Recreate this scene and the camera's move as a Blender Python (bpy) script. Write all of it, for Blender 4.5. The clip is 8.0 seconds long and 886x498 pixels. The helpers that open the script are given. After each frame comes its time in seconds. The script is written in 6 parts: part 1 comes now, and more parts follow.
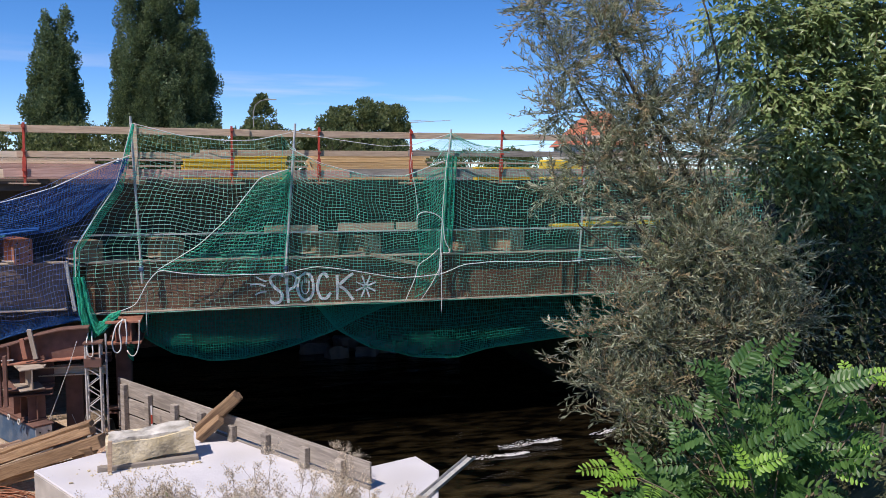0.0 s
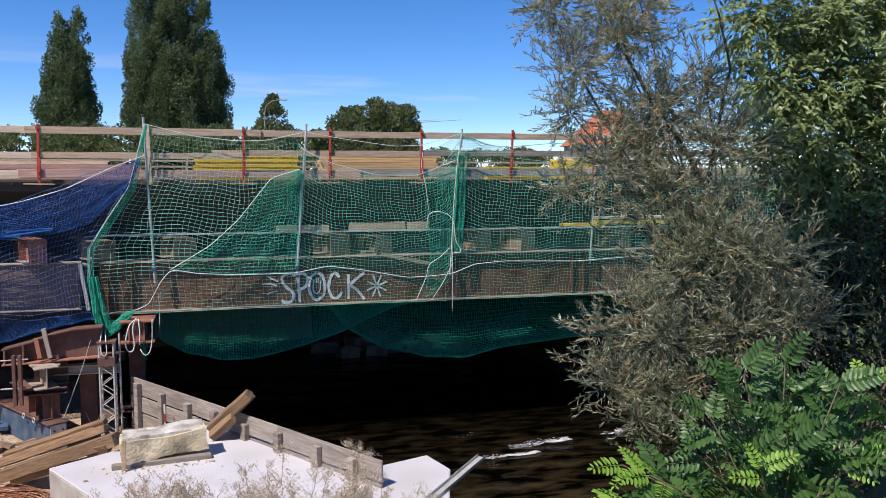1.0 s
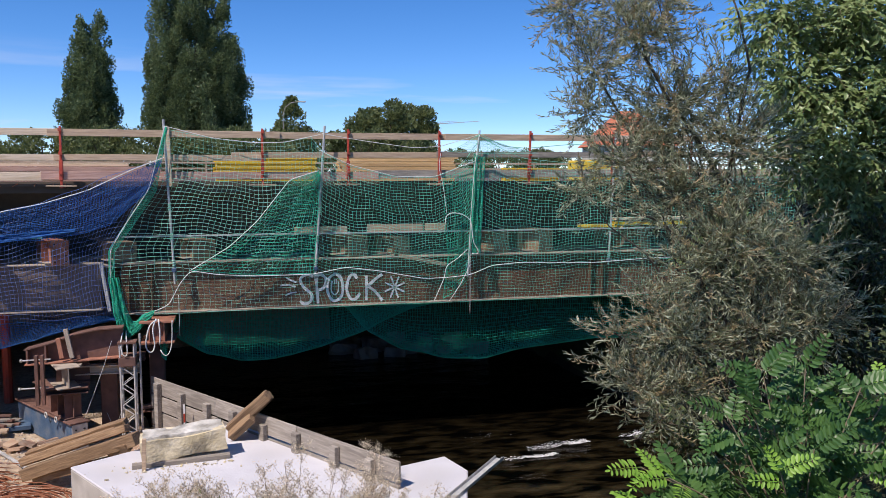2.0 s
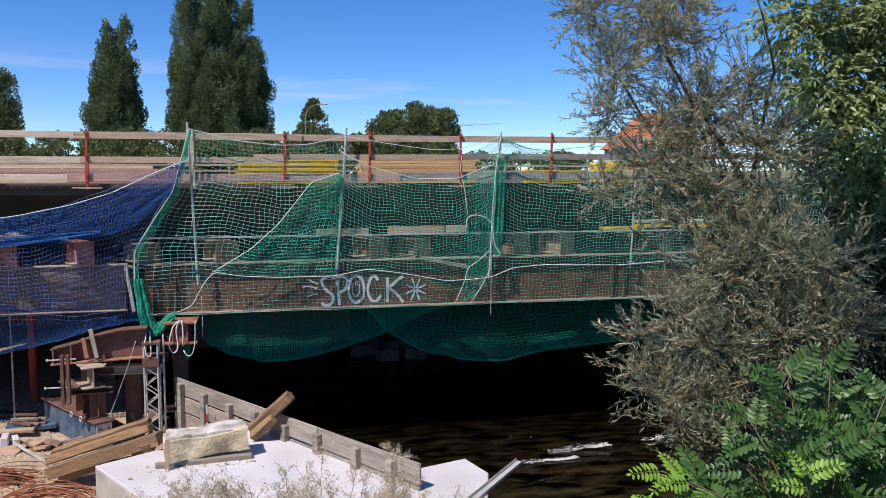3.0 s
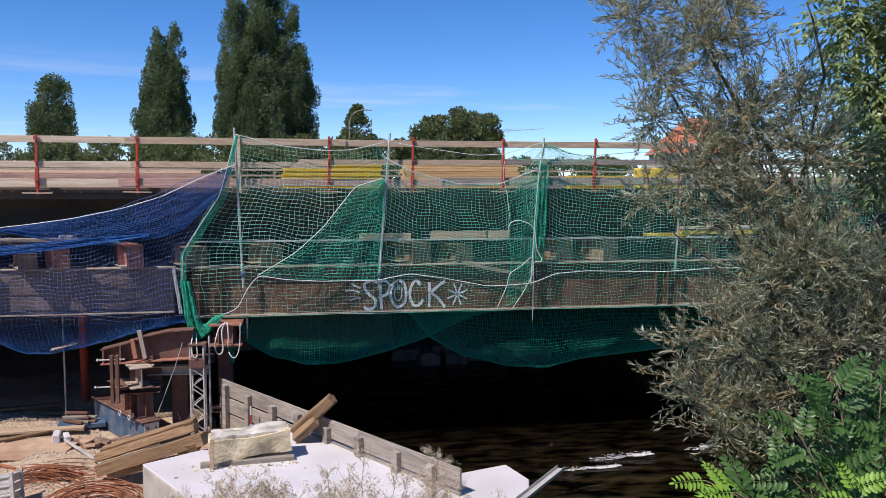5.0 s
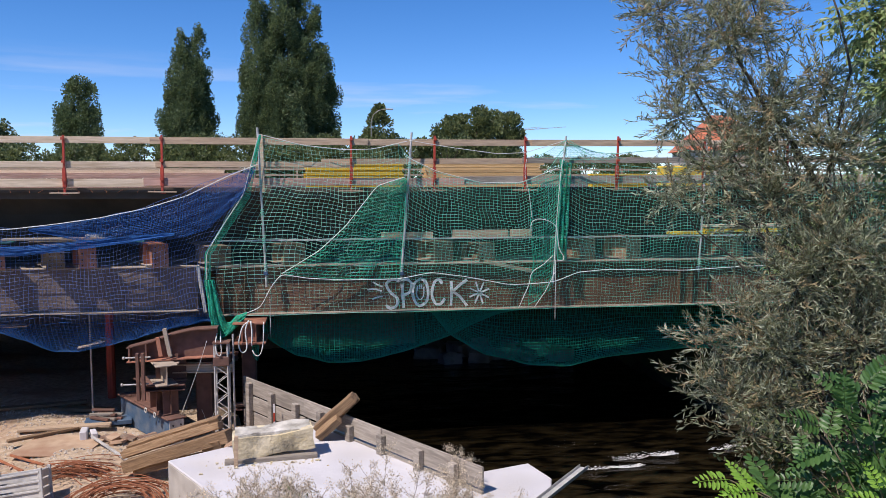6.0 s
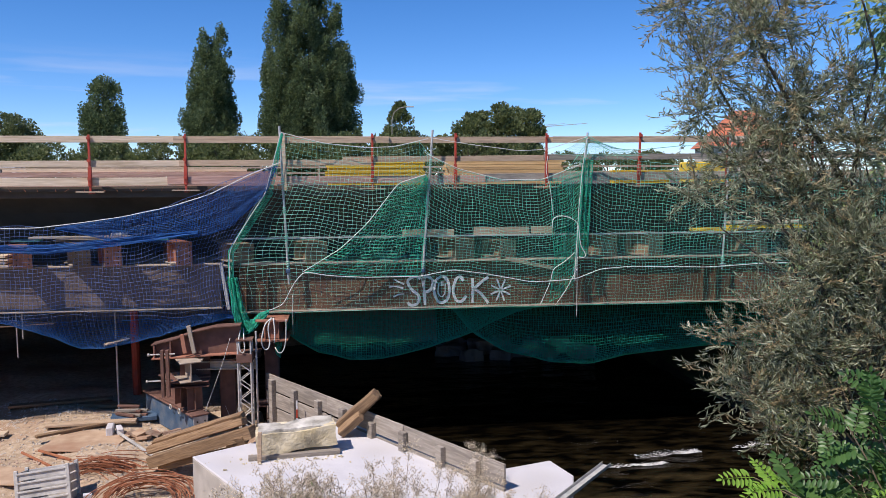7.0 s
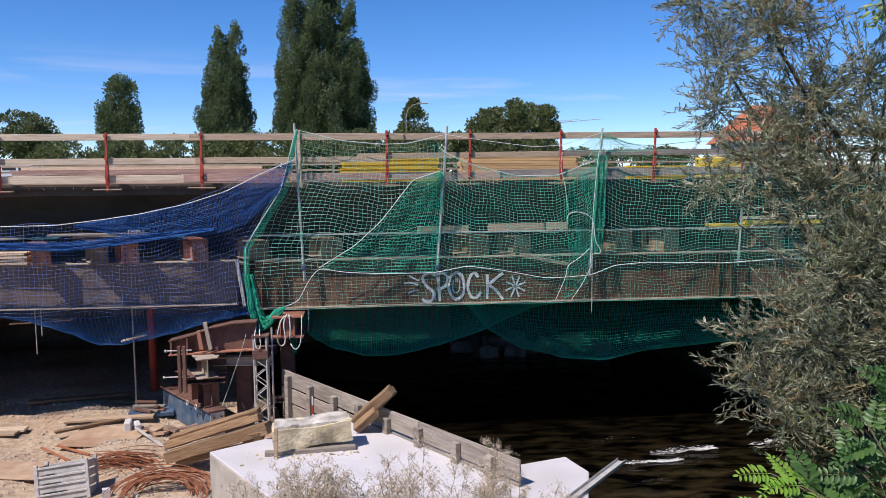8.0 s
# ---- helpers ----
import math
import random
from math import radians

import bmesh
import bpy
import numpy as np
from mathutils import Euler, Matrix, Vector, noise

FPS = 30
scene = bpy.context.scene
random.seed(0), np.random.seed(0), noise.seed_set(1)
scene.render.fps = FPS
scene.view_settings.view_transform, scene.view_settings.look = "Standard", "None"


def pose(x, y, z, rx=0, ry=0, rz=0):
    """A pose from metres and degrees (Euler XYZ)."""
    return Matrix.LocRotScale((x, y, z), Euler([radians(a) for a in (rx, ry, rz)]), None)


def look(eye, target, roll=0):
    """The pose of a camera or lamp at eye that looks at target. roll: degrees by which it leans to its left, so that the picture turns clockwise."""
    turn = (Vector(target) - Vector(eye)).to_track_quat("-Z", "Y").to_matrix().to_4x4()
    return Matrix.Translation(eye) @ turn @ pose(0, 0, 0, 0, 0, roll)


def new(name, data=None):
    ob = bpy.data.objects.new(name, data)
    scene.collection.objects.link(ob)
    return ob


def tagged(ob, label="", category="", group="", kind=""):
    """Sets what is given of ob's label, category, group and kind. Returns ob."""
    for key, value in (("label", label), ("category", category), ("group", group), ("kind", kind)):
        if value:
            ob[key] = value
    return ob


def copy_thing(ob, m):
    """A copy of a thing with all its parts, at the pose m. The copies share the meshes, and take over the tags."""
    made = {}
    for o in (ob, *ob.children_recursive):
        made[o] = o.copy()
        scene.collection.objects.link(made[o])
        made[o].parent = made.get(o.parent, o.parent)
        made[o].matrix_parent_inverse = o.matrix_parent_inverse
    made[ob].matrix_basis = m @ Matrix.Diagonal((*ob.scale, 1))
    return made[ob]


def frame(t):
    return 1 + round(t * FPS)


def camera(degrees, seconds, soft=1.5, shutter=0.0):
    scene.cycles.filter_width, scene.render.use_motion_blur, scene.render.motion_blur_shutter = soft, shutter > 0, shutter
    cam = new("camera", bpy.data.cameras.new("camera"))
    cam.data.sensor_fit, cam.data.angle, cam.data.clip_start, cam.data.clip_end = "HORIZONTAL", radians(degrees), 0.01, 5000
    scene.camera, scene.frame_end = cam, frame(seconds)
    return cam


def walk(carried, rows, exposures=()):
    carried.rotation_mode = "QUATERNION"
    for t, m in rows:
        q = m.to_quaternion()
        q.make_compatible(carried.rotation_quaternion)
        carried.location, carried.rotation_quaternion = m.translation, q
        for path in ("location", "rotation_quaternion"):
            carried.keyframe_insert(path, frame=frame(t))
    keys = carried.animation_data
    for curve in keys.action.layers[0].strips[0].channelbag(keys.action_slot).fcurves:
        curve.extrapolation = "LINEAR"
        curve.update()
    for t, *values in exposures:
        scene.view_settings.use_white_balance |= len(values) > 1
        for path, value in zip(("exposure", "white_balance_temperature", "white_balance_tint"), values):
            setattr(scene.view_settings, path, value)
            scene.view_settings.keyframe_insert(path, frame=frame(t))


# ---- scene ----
# ---- camera: a slow hand-held pan from the bank beside the bridge ----
cam = camera(57.66, 8.0, 0.82)
PATH = [
    (0.0, 0.0, 0.0, 6.0, -16.4, -5.537, -0.316),
    (0.5, -0.01, -0.017, 6.001, -16.061, -5.55, -0.211),
    (1.0, -0.016, -0.03, 6.0, -15.649, -5.56, -0.168),
    (1.5, -0.015, -0.036, 6.0, -15.069, -5.522, -0.114),
    (3.0, -0.015, -0.043, 5.998, -12.866, -5.31, -0.063),
    (3.5, -0.018, -0.05, 5.999, -12.138, -5.199, -0.12),
    (4.0, -0.019, -0.054, 6.0, -11.399, -5.085, -0.176),
    (4.5, -0.021, -0.061, 6.0, -10.641, -4.986, -0.236),
    (6.0, -0.024, -0.078, 5.995, -8.303, -5.027, 0.013),
    (6.5, -0.029, -0.09, 5.995, -7.535, -5.132, 0.132),
    (7.0, -0.031, -0.091, 5.995, -6.803, -5.213, 0.294),
    (7.5, -0.037, -0.098, 5.994, -6.205, -5.328, 0.447),
    (8.0, -0.04, -0.103, 5.992, -5.781, -5.45, 0.517),
]
walk(cam, [(t, pose(x, y, z, 0, 0, yaw) @ pose(0, 0, 0, pitch) @ pose(0, 0, 0, 0, roll) @ pose(0, 0, 0, 90)) for t, x, y, z, yaw, pitch, roll in PATH],
     [(0.0, 0.14, 6550, 19), (8.0, 0.14, 6550, 19)])

# ---- daylight: high sun from behind on the left, blue sky with thin low clouds ----
SUN = Vector((-0.6, -0.42, 1.0)).normalized()
world = bpy.data.worlds.new("sky")
scene.world = world
world.use_nodes = True
wn, wl = world.node_tree.nodes, world.node_tree.links
wn.clear()
sky = wn.new("ShaderNodeTexSky")
sky.sky_type, sky.sun_disc = "NISHITA", False
sky.sun_elevation = math.asin(SUN.z)
sky.sun_rotation = math.atan2(SUN.x, SUN.y)
sky.altitude, sky.air_density, sky.dust_density, sky.ozone_density = 1500, 0.75, 0.0, 5.0
wc = wn.new("ShaderNodeTexCoord")
wm = wn.new("ShaderNodeMapping")
wm.inputs["Scale"].default_value = (2.2, 2.2, 26.0)
wm.inputs["Location"].default_value = (0.35, 0.1, 0.4)
wz = wn.new("ShaderNodeTexNoise")
wz.inputs["Scale"].default_value, wz.inputs["Detail"].default_value = 1.6, 7
wr = wn.new("ShaderNodeMapRange")
wr.inputs["From Min"].default_value, wr.inputs["From Max"].default_value, wr.inputs["To Max"].default_value = 0.54, 0.70, 0.8
ws = wn.new("ShaderNodeSeparateXYZ")
wh = wn.new("ShaderNodeMapRange")
wh.inputs["From Min"].default_value, wh.inputs["From Max"].default_value = 0.15, 0.02
wk = wn.new("ShaderNodeMath")
wk.operation = "MULTIPLY"
wx = wn.new("ShaderNodeMix")
wx.data_type = "RGBA"
wx.inputs["B"].default_value = (6.2, 6.6, 7.4, 1)
wb = wn.new("ShaderNodeBackground")
wb.inputs["Strength"].default_value = 0.115
wo = wn.new("ShaderNodeOutputWorld")
wl.new(wc.outputs["Generated"], wm.inputs["Vector"])
wl.new(wm.outputs["Vector"], wz.inputs["Vector"])
wl.new(wz.outputs["Fac"], wr.inputs["Value"])
wl.new(wc.outputs["Generated"], ws.inputs["Vector"])
wl.new(ws.outputs["Z"], wh.inputs["Value"])
wl.new(wr.outputs["Result"], wk.inputs[0])
wl.new(wh.outputs["Result"], wk.inputs[1])
wl.new(wk.outputs["Value"], wx.inputs["Factor"])
wv = wn.new("ShaderNodeHueSaturation")
wv.inputs["Saturation"].default_value, wv.inputs["Value"].default_value, wv.inputs["Hue"].default_value = 1.24, 1.24, 0.502
wl.new(sky.outputs["Color"], wv.inputs["Color"])
wl.new(wv.outputs["Color"], wx.inputs["A"])
wl.new(wx.outputs["Result"], wb.inputs["Color"])
wl.new(wb.outputs["Background"], wo.inputs["Surface"])
sun = new("sun", bpy.data.lights.new("sun", "SUN"))
sun.data.energy, sun.data.angle, sun.data.color = 4.6, radians(0.53), (1.0, 0.94, 0.84)
sun.matrix_world = look(SUN * 60, (0, 0, 0))


# ---- materials ----
def mat(name, a, b, scale=6.0, rough=0.7, metal=0.0, bump=0.2, bscale=40.0, stain=None, samt=0.5, sscale=1.2, stretch=(1, 1, 1), vary=0.0, coat=0.0):
    """Two-tone grain, larger stains, fine relief, and some change from piece to piece."""
    m = bpy.data.materials.new(name)
    m.use_nodes = True
    n, l = m.node_tree.nodes, m.node_tree.links
    p = n["Principled BSDF"]
    p.inputs["Metallic"].default_value = metal
    p.inputs["Coat Weight"].default_value = coat
    tc, mp = n.new("ShaderNodeTexCoord"), n.new("ShaderNodeMapping")
    mp.inputs["Scale"].default_value = stretch
    l.new(tc.outputs["Object"], mp.inputs["Vector"])
    oi = n.new("ShaderNodeObjectInfo")
    sh = n.new("ShaderNodeVectorMath")
    sh.operation = "MULTIPLY_ADD"
    sh.inputs[1].default_value = (1, 1, 1)
    cx = n.new("ShaderNodeCombineXYZ")
    mu = n.new("ShaderNodeMath")
    mu.operation = "MULTIPLY"
    mu.inputs[1].default_value = 37.0
    l.new(oi.outputs["Random"], mu.inputs[0])
    for k in ("X", "Y", "Z"):
        l.new(mu.outputs[0], cx.inputs[k])
    l.new(mp.outputs["Vector"], sh.inputs[0])
    l.new(cx.outputs["Vector"], sh.inputs[2])
    t1, t2 = n.new("ShaderNodeTexNoise"), n.new("ShaderNodeTexNoise")
    t1.inputs["Scale"].default_value, t1.inputs["Detail"].default_value = scale, 8
    t2.inputs["Scale"].default_value, t2.inputs["Detail"].default_value = sscale, 5
    for t in (t1, t2):
        l.new(sh.outputs["Vector"], t.inputs["Vector"])
    r1 = n.new("ShaderNodeMapRange")
    r1.inputs["From Min"].default_value, r1.inputs["From Max"].default_value = 0.3, 0.7
    l.new(t1.outputs["Fac"], r1.inputs["Value"])
    x1 = n.new("ShaderNodeMix")
    x1.data_type = "RGBA"
    x1.inputs["A"].default_value, x1.inputs["B"].default_value = (*a, 1), (*b, 1)
    l.new(r1.outputs["Result"], x1.inputs["Factor"])
    out = x1.outputs["Result"]
    if stain:
        r2 = n.new("ShaderNodeMapRange")
        r2.inputs["From Min"].default_value, r2.inputs["From Max"].default_value, r2.inputs["To Max"].default_value = 0.48, 0.68, samt
        l.new(t2.outputs["Fac"], r2.inputs["Value"])
        x2 = n.new("ShaderNodeMix")
        x2.data_type = "RGBA"
        x2.inputs["B"].default_value = (*stain, 1)
        l.new(r2.outputs["Result"], x2.inputs["Factor"])
        l.new(out, x2.inputs["A"])
        out = x2.outputs["Result"]
    if vary:
        hs = n.new("ShaderNodeHueSaturation")
        rv = n.new("ShaderNodeMapRange")
        rv.inputs["To Min"].default_value, rv.inputs["To Max"].default_value = 1 - vary, 1 + vary
        l.new(oi.outputs["Random"], rv.inputs["Value"])
        l.new(rv.outputs["Result"], hs.inputs["Value"])
        l.new(out, hs.inputs["Color"])
        out = hs.outputs["Color"]
    l.new(out, p.inputs["Base Color"])
    rr = n.new("ShaderNodeMapRange")
    rr.inputs["To Min"].default_value, rr.inputs["To Max"].default_value = max(rough - 0.12, 0.02), min(rough + 0.12, 1)
    l.new(t1.outputs["Fac"], rr.inputs["Value"])
    l.new(rr.outputs["Result"], p.inputs["Roughness"])
    if bump:
        t3, bp = n.new("ShaderNodeTexNoise"), n.new("ShaderNodeBump")
        t3.inputs["Scale"].default_value, t3.inputs["Detail"].default_value = bscale, 6
        bp.inputs["Strength"].default_value, bp.inputs["Distance"].default_value = bump, 0.02
        l.new(sh.outputs["Vector"], t3.inputs["Vector"])
        l.new(t3.outputs["Fac"], bp.inputs["Height"])
        l.new(bp.outputs["Normal"], p.inputs["Normal"])
    return m


def leaf_mat(name, a, b, trans=0.35, rough=0.5, back=None):
    """Leaves: colour by island, some light shining through."""
    m = bpy.data.materials.new(name)
    m.use_nodes = True
    n, l = m.node_tree.nodes, m.node_tree.links
    p = n["Principled BSDF"]
    p.inputs["Roughness"].default_value = rough
    ge, oi, ad, fr = n.new("ShaderNodeNewGeometry"), n.new("ShaderNodeObjectInfo"), n.new("ShaderNodeMath"), n.new("ShaderNodeMath")
    ad.operation, fr.operation = "ADD", "FRACT"
    l.new(ge.outputs["Random Per Island"], ad.inputs[0])
    l.new(oi.outputs["Random"], ad.inputs[1])
    l.new(ad.outputs[0], fr.inputs[0])
    x = n.new("ShaderNodeMix")
    x.data_type = "RGBA"
    x.inputs["A"].default_value, x.inputs["B"].default_value = (*a, 1), (*b, 1)
    l.new(fr.outputs[0], x.inputs["Factor"])
    l.new(x.outputs["Result"], p.inputs["Base Color"])
    tr, ms = n.new("ShaderNodeBsdfTranslucent"), n.new("ShaderNodeMixShader")
    hs = n.new("ShaderNodeHueSaturation")
    hs.inputs["Value"].default_value, hs.inputs["Hue"].default_value = 1.5, 0.485
    l.new(x.outputs["Result"], hs.inputs["Color"])
    l.new(hs.outputs["Color"], tr.inputs["Color"])
    ms.inputs["Fac"].default_value = trans
    l.new(p.outputs["BSDF"], ms.inputs[1])
    l.new(tr.outputs["BSDF"], ms.inputs[2])
    l.new(ms.outputs["Shader"], n["Material Output"].inputs["Surface"])
    return m


M_BOARD = mat("weathered_board", (0.38, 0.27, 0.18), (0.56, 0.42, 0.29), 5, 0.8, 0, 0.35, 30, (0.25, 0.19, 0.14), 0.6, 1.5, (0.6, 8, 8), 0.14)
M_BOARD_NEW = mat("fresh_board", (0.58, 0.46, 0.32), (0.76, 0.63, 0.48), 5, 0.75, 0, 0.3, 30, (0.36, 0.25, 0.14), 0.5, 1.5, (0.6, 8, 8), 0.1)
M_BOARD_GREY = mat("grey_board", (0.24, 0.21, 0.175), (0.40, 0.355, 0.30), 5, 0.85, 0, 0.45, 28, (0.13, 0.11, 0.09), 0.6, 1.3, (0.7, 7, 7), 0.15)
M_TIMBER = mat("sawn_timber", (0.19, 0.11, 0.055), (0.38, 0.25, 0.14), 5, 0.8, 0, 0.5, 26, (0.13, 0.08, 0.05), 0.6, 1.4, (0.7, 9, 9), 0.15)
M_BOARD_ORANGE = mat("orange_fresh_board", (0.60, 0.37, 0.15), (0.78, 0.54, 0.28), 5, 0.75, 0, 0.3, 30, (0.45, 0.28, 0.13), 0.5, 1.5, (0.6, 8, 8), 0.12)
M_BOARD_RED = mat("reddish_board", (0.40, 0.23, 0.18), (0.58, 0.38, 0.31), 5, 0.8, 0, 0.3, 30, (0.25, 0.15, 0.13), 0.5, 1.5, (0.6, 8, 8), 0.15)
M_YELLOW = mat("yellow_paint", (0.72, 0.48, 0.02), (0.84, 0.60, 0.05), 6, 0.6, 0, 0.2, 30, (0.42, 0.30, 0.08), 0.5, 2, (0.6, 5, 5), 0.12)
M_RED = mat("red_paint", (0.42, 0.05, 0.03), (0.55, 0.08, 0.04), 8, 0.55, 0.1, 0.15, 40, (0.25, 0.07, 0.05), 0.5, 4)
M_RUST = mat("rusty_steel", (0.125, 0.066, 0.05), (0.235, 0.125, 0.095), 5, 0.75, 0.2, 0.35, 45, (0.10, 0.06, 0.05), 0.6, 1.6, (1, 1, 1), 0.12)
# brown paint, toned down for the shade that nets and planks throw
M_GIRDER = mat("brown_girder_paint", (0.12, 0.06, 0.033), (0.19, 0.10, 0.058), 3, 0.7, 0.1, 0.25, 40, (0.25, 0.17, 0.11), 0.4, 0.9, (1, 1, 0.35))
M_GIRDER_GREY = mat("grey_brown_girder_paint", (0.13, 0.10, 0.09), (0.20, 0.16, 0.145), 3, 0.7, 0.1, 0.25, 40, (0.12, 0.08, 0.06), 0.45, 0.9, (1, 1, 0.4))
M_FLANGE = mat("dusty_flange", (0.32, 0.26, 0.20), (0.46, 0.39, 0.31), 6, 0.85, 0, 0.2, 40, (0.2, 0.14, 0.1), 0.5, 1.5)
M_STUB = mat("red_oxide_steel", (0.30, 0.12, 0.075), (0.42, 0.19, 0.12), 5, 0.75, 0.1, 0.2, 40, (0.2, 0.1, 0.07), 0.5, 2.2, (1, 1, 1), 0.2)
M_GALV = mat("galvanised_steel", (0.46, 0.45, 0.43), (0.63, 0.62, 0.59), 9, 0.55, 0.2, 0.12, 60, (0.3, 0.3, 0.29), 0.5, 3)
M_BLUE_STEEL = mat("blue_painted_steel", (0.045, 0.09, 0.16), (0.08, 0.14, 0.22), 5, 0.6, 0.1, 0.25, 40, (0.20, 0.20, 0.20), 0.55, 2.5)
# this dark tone carries part of the shade below the deck
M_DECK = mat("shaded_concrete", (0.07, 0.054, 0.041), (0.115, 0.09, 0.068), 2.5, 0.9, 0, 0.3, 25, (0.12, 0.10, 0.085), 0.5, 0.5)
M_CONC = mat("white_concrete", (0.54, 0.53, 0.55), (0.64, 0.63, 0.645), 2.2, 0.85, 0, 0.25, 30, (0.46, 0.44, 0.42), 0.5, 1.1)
M_PLATE = mat("dusty_rust_sheet", (0.38, 0.25, 0.16), (0.52, 0.38, 0.26), 4, 0.85, 0, 0.3, 40, (0.30, 0.15, 0.09), 0.6, 1.4)
M_SLAB = mat("broken_brick", (0.26, 0.15, 0.10), (0.40, 0.27, 0.19), 6, 0.9, 0, 0.5, 30, (0.42, 0.36, 0.29), 0.6, 3, (1, 1, 1), 0.25)
M_TEAL = mat("teal_tarpaulin", (0.03, 0.22, 0.22), (0.06, 0.32, 0.31), 5, 0.6, 0, 0.3, 20, (0.1, 0.2, 0.2), 0.4, 2)
M_STONE = mat("yellow_stone", (0.55, 0.46, 0.28), (0.74, 0.66, 0.48), 6, 0.95, 0, 1.0, 22, (0.22, 0.19, 0.13), 0.85, 3.4)
M_CRUST = mat("weathered_stone_crust", (0.30, 0.28, 0.23), (0.72, 0.69, 0.62), 4.0, 0.95, 0, 1.0, 20, (0.05, 0.048, 0.045), 0.9, 3.0)
# darker grey for the block's sides, which get less light than its top
M_CONC_SIDE = mat("shaded_side_concrete", (0.36, 0.34, 0.31), (0.47, 0.445, 0.41), 3, 0.9, 0, 0.4, 20, (0.27, 0.25, 0.22), 0.6, 1.3)
M_STUBTAN = mat("dusty_steel", (0.20, 0.145, 0.09), (0.33, 0.25, 0.165), 5, 0.8, 0.1, 0.25, 40, (0.13, 0.09, 0.06), 0.6, 2.0, (1, 1, 1), 0.2)
M_GREYSTONE = mat("grey_rubble", (0.34, 0.31, 0.28), (0.55, 0.51, 0.46), 4, 0.95, 0, 0.8, 16, (0.14, 0.13, 0.1), 0.6, 2)
M_GROUND = mat("site_soil", (0.33, 0.235, 0.15), (0.58, 0.46, 0.33), 9.0, 0.95, 0, 1.0, 45, (0.34, 0.19, 0.115), 0.65, 0.7)
M_GRASS = mat("bank_grass", (0.035, 0.055, 0.018), (0.09, 0.12, 0.04), 6, 0.9, 0, 0.8, 20, (0.12, 0.09, 0.05), 0.5, 0.8)
M_BED = mat("river_bed", (0.03, 0.024, 0.014), (0.07, 0.055, 0.03), 3, 0.9, 0, 0.6, 8, (0.03, 0.025, 0.015), 0.6, 1.2)
M_BARK = mat("bark", (0.07, 0.055, 0.04), (0.14, 0.11, 0.085), 10, 0.95, 0, 0.8, 30, None, 0, 1, (1, 1, 0.3))
M_TWIG = mat("twig", (0.16, 0.12, 0.075), (0.26, 0.20, 0.13), 10, 0.85, 0, 0.2, 60)
M_REBAR = mat("rusty_rebar", (0.26, 0.09, 0.04), (0.40, 0.16, 0.08), 8, 0.85, 0.1, 0.3, 80, (0.14, 0.06, 0.04), 0.5, 3, (1, 1, 1), 0.2)
M_ROPE = mat("white_rope", (0.62, 0.63, 0.58), (0.78, 0.79, 0.75), 30, 0.8, 0, 0.3, 120)
M_WHITE = mat("white_paint", (0.74, 0.74, 0.73), (0.82, 0.82, 0.81), 4, 0.5, 0, 0.05, 40, (0.6, 0.6, 0.58), 0.3, 2)
M_DARK = mat("dark_rubber", (0.02, 0.02, 0.02), (0.04, 0.04, 0.04), 8, 0.7, 0, 0.1, 50)
M_ROOF = mat("red_roof_tile", (0.45, 0.13, 0.06), (0.58, 0.20, 0.10), 6, 0.8, 0, 0.6, 16, (0.35, 0.12, 0.07), 0.5, 1)
M_PLASTER = mat("plaster", (0.55, 0.50, 0.42), (0.66, 0.61, 0.52), 3, 0.9, 0, 0.2, 30, (0.45, 0.4, 0.34), 0.4, 0.6)
M_GREEN_NET = leaf_mat("green_netting", (0.01, 0.48, 0.31), (0.03, 0.62, 0.42), 0.25, 0.6)
M_PALE_NET = leaf_mat("pale_green_netting", (0.17, 0.58, 0.44), (0.42, 0.74, 0.61), 0.25, 0.6)
M_MID_NET = leaf_mat("sea_green_netting", (0.09, 0.56, 0.41), (0.28, 0.70, 0.55), 0.25, 0.6)
M_BLUE_NET = leaf_mat("blue_netting", (0.004, 0.085, 0.32), (0.014, 0.15, 0.47), 0.25, 0.6)
M_PALE_BLUE_NET = leaf_mat("pale_blue_netting", (0.06, 0.13, 0.38), (0.20, 0.29, 0.52), 0.25, 0.6)
L_POPLAR = leaf_mat("poplar_leaf", (0.07, 0.112, 0.05), (0.18, 0.24, 0.11), 0.3)
L_FAR = leaf_mat("far_leaf", (0.08, 0.115, 0.045), (0.19, 0.225, 0.09), 0.35)
L_FAR_PALE = leaf_mat("pale_far_leaf", (0.09, 0.125, 0.05), (0.17, 0.20, 0.08), 0.25)
L_WILLOW = leaf_mat("willow_leaf", (0.08, 0.105, 0.045), (0.46, 0.49, 0.34), 0.36, 0.36)
L_WILLOW_DRY = leaf_mat("dry_willow_leaf", (0.30, 0.24, 0.13), (0.47, 0.39, 0.22), 0.35, 0.6)
L_ASH = leaf_mat("ash_leaf", (0.13, 0.20, 0.075), (0.31, 0.39, 0.17), 0.35, 0.34)
L_LOCUST = leaf_mat("locust_leaf", (0.045, 0.12, 0.03), (0.105, 0.21, 0.055), 0.36, 0.42)
L_LOCUST_YOUNG = leaf_mat("young_locust_leaf", (0.24, 0.46, 0.06), (0.32, 0.54, 0.09), 0.45, 0.45)
# near-black green: the deep shade under the trees is put into the leaf colour
L_SHADED_SHRUB = leaf_mat("shaded_shrub_leaf", (0.016, 0.03, 0.011), (0.045, 0.068, 0.024), 0.25, 0.35)
L_YELLOW = leaf_mat("yellow_leaf", (0.75, 0.50, 0.03), (0.85, 0.60, 0.05), 0.4, 0.5)
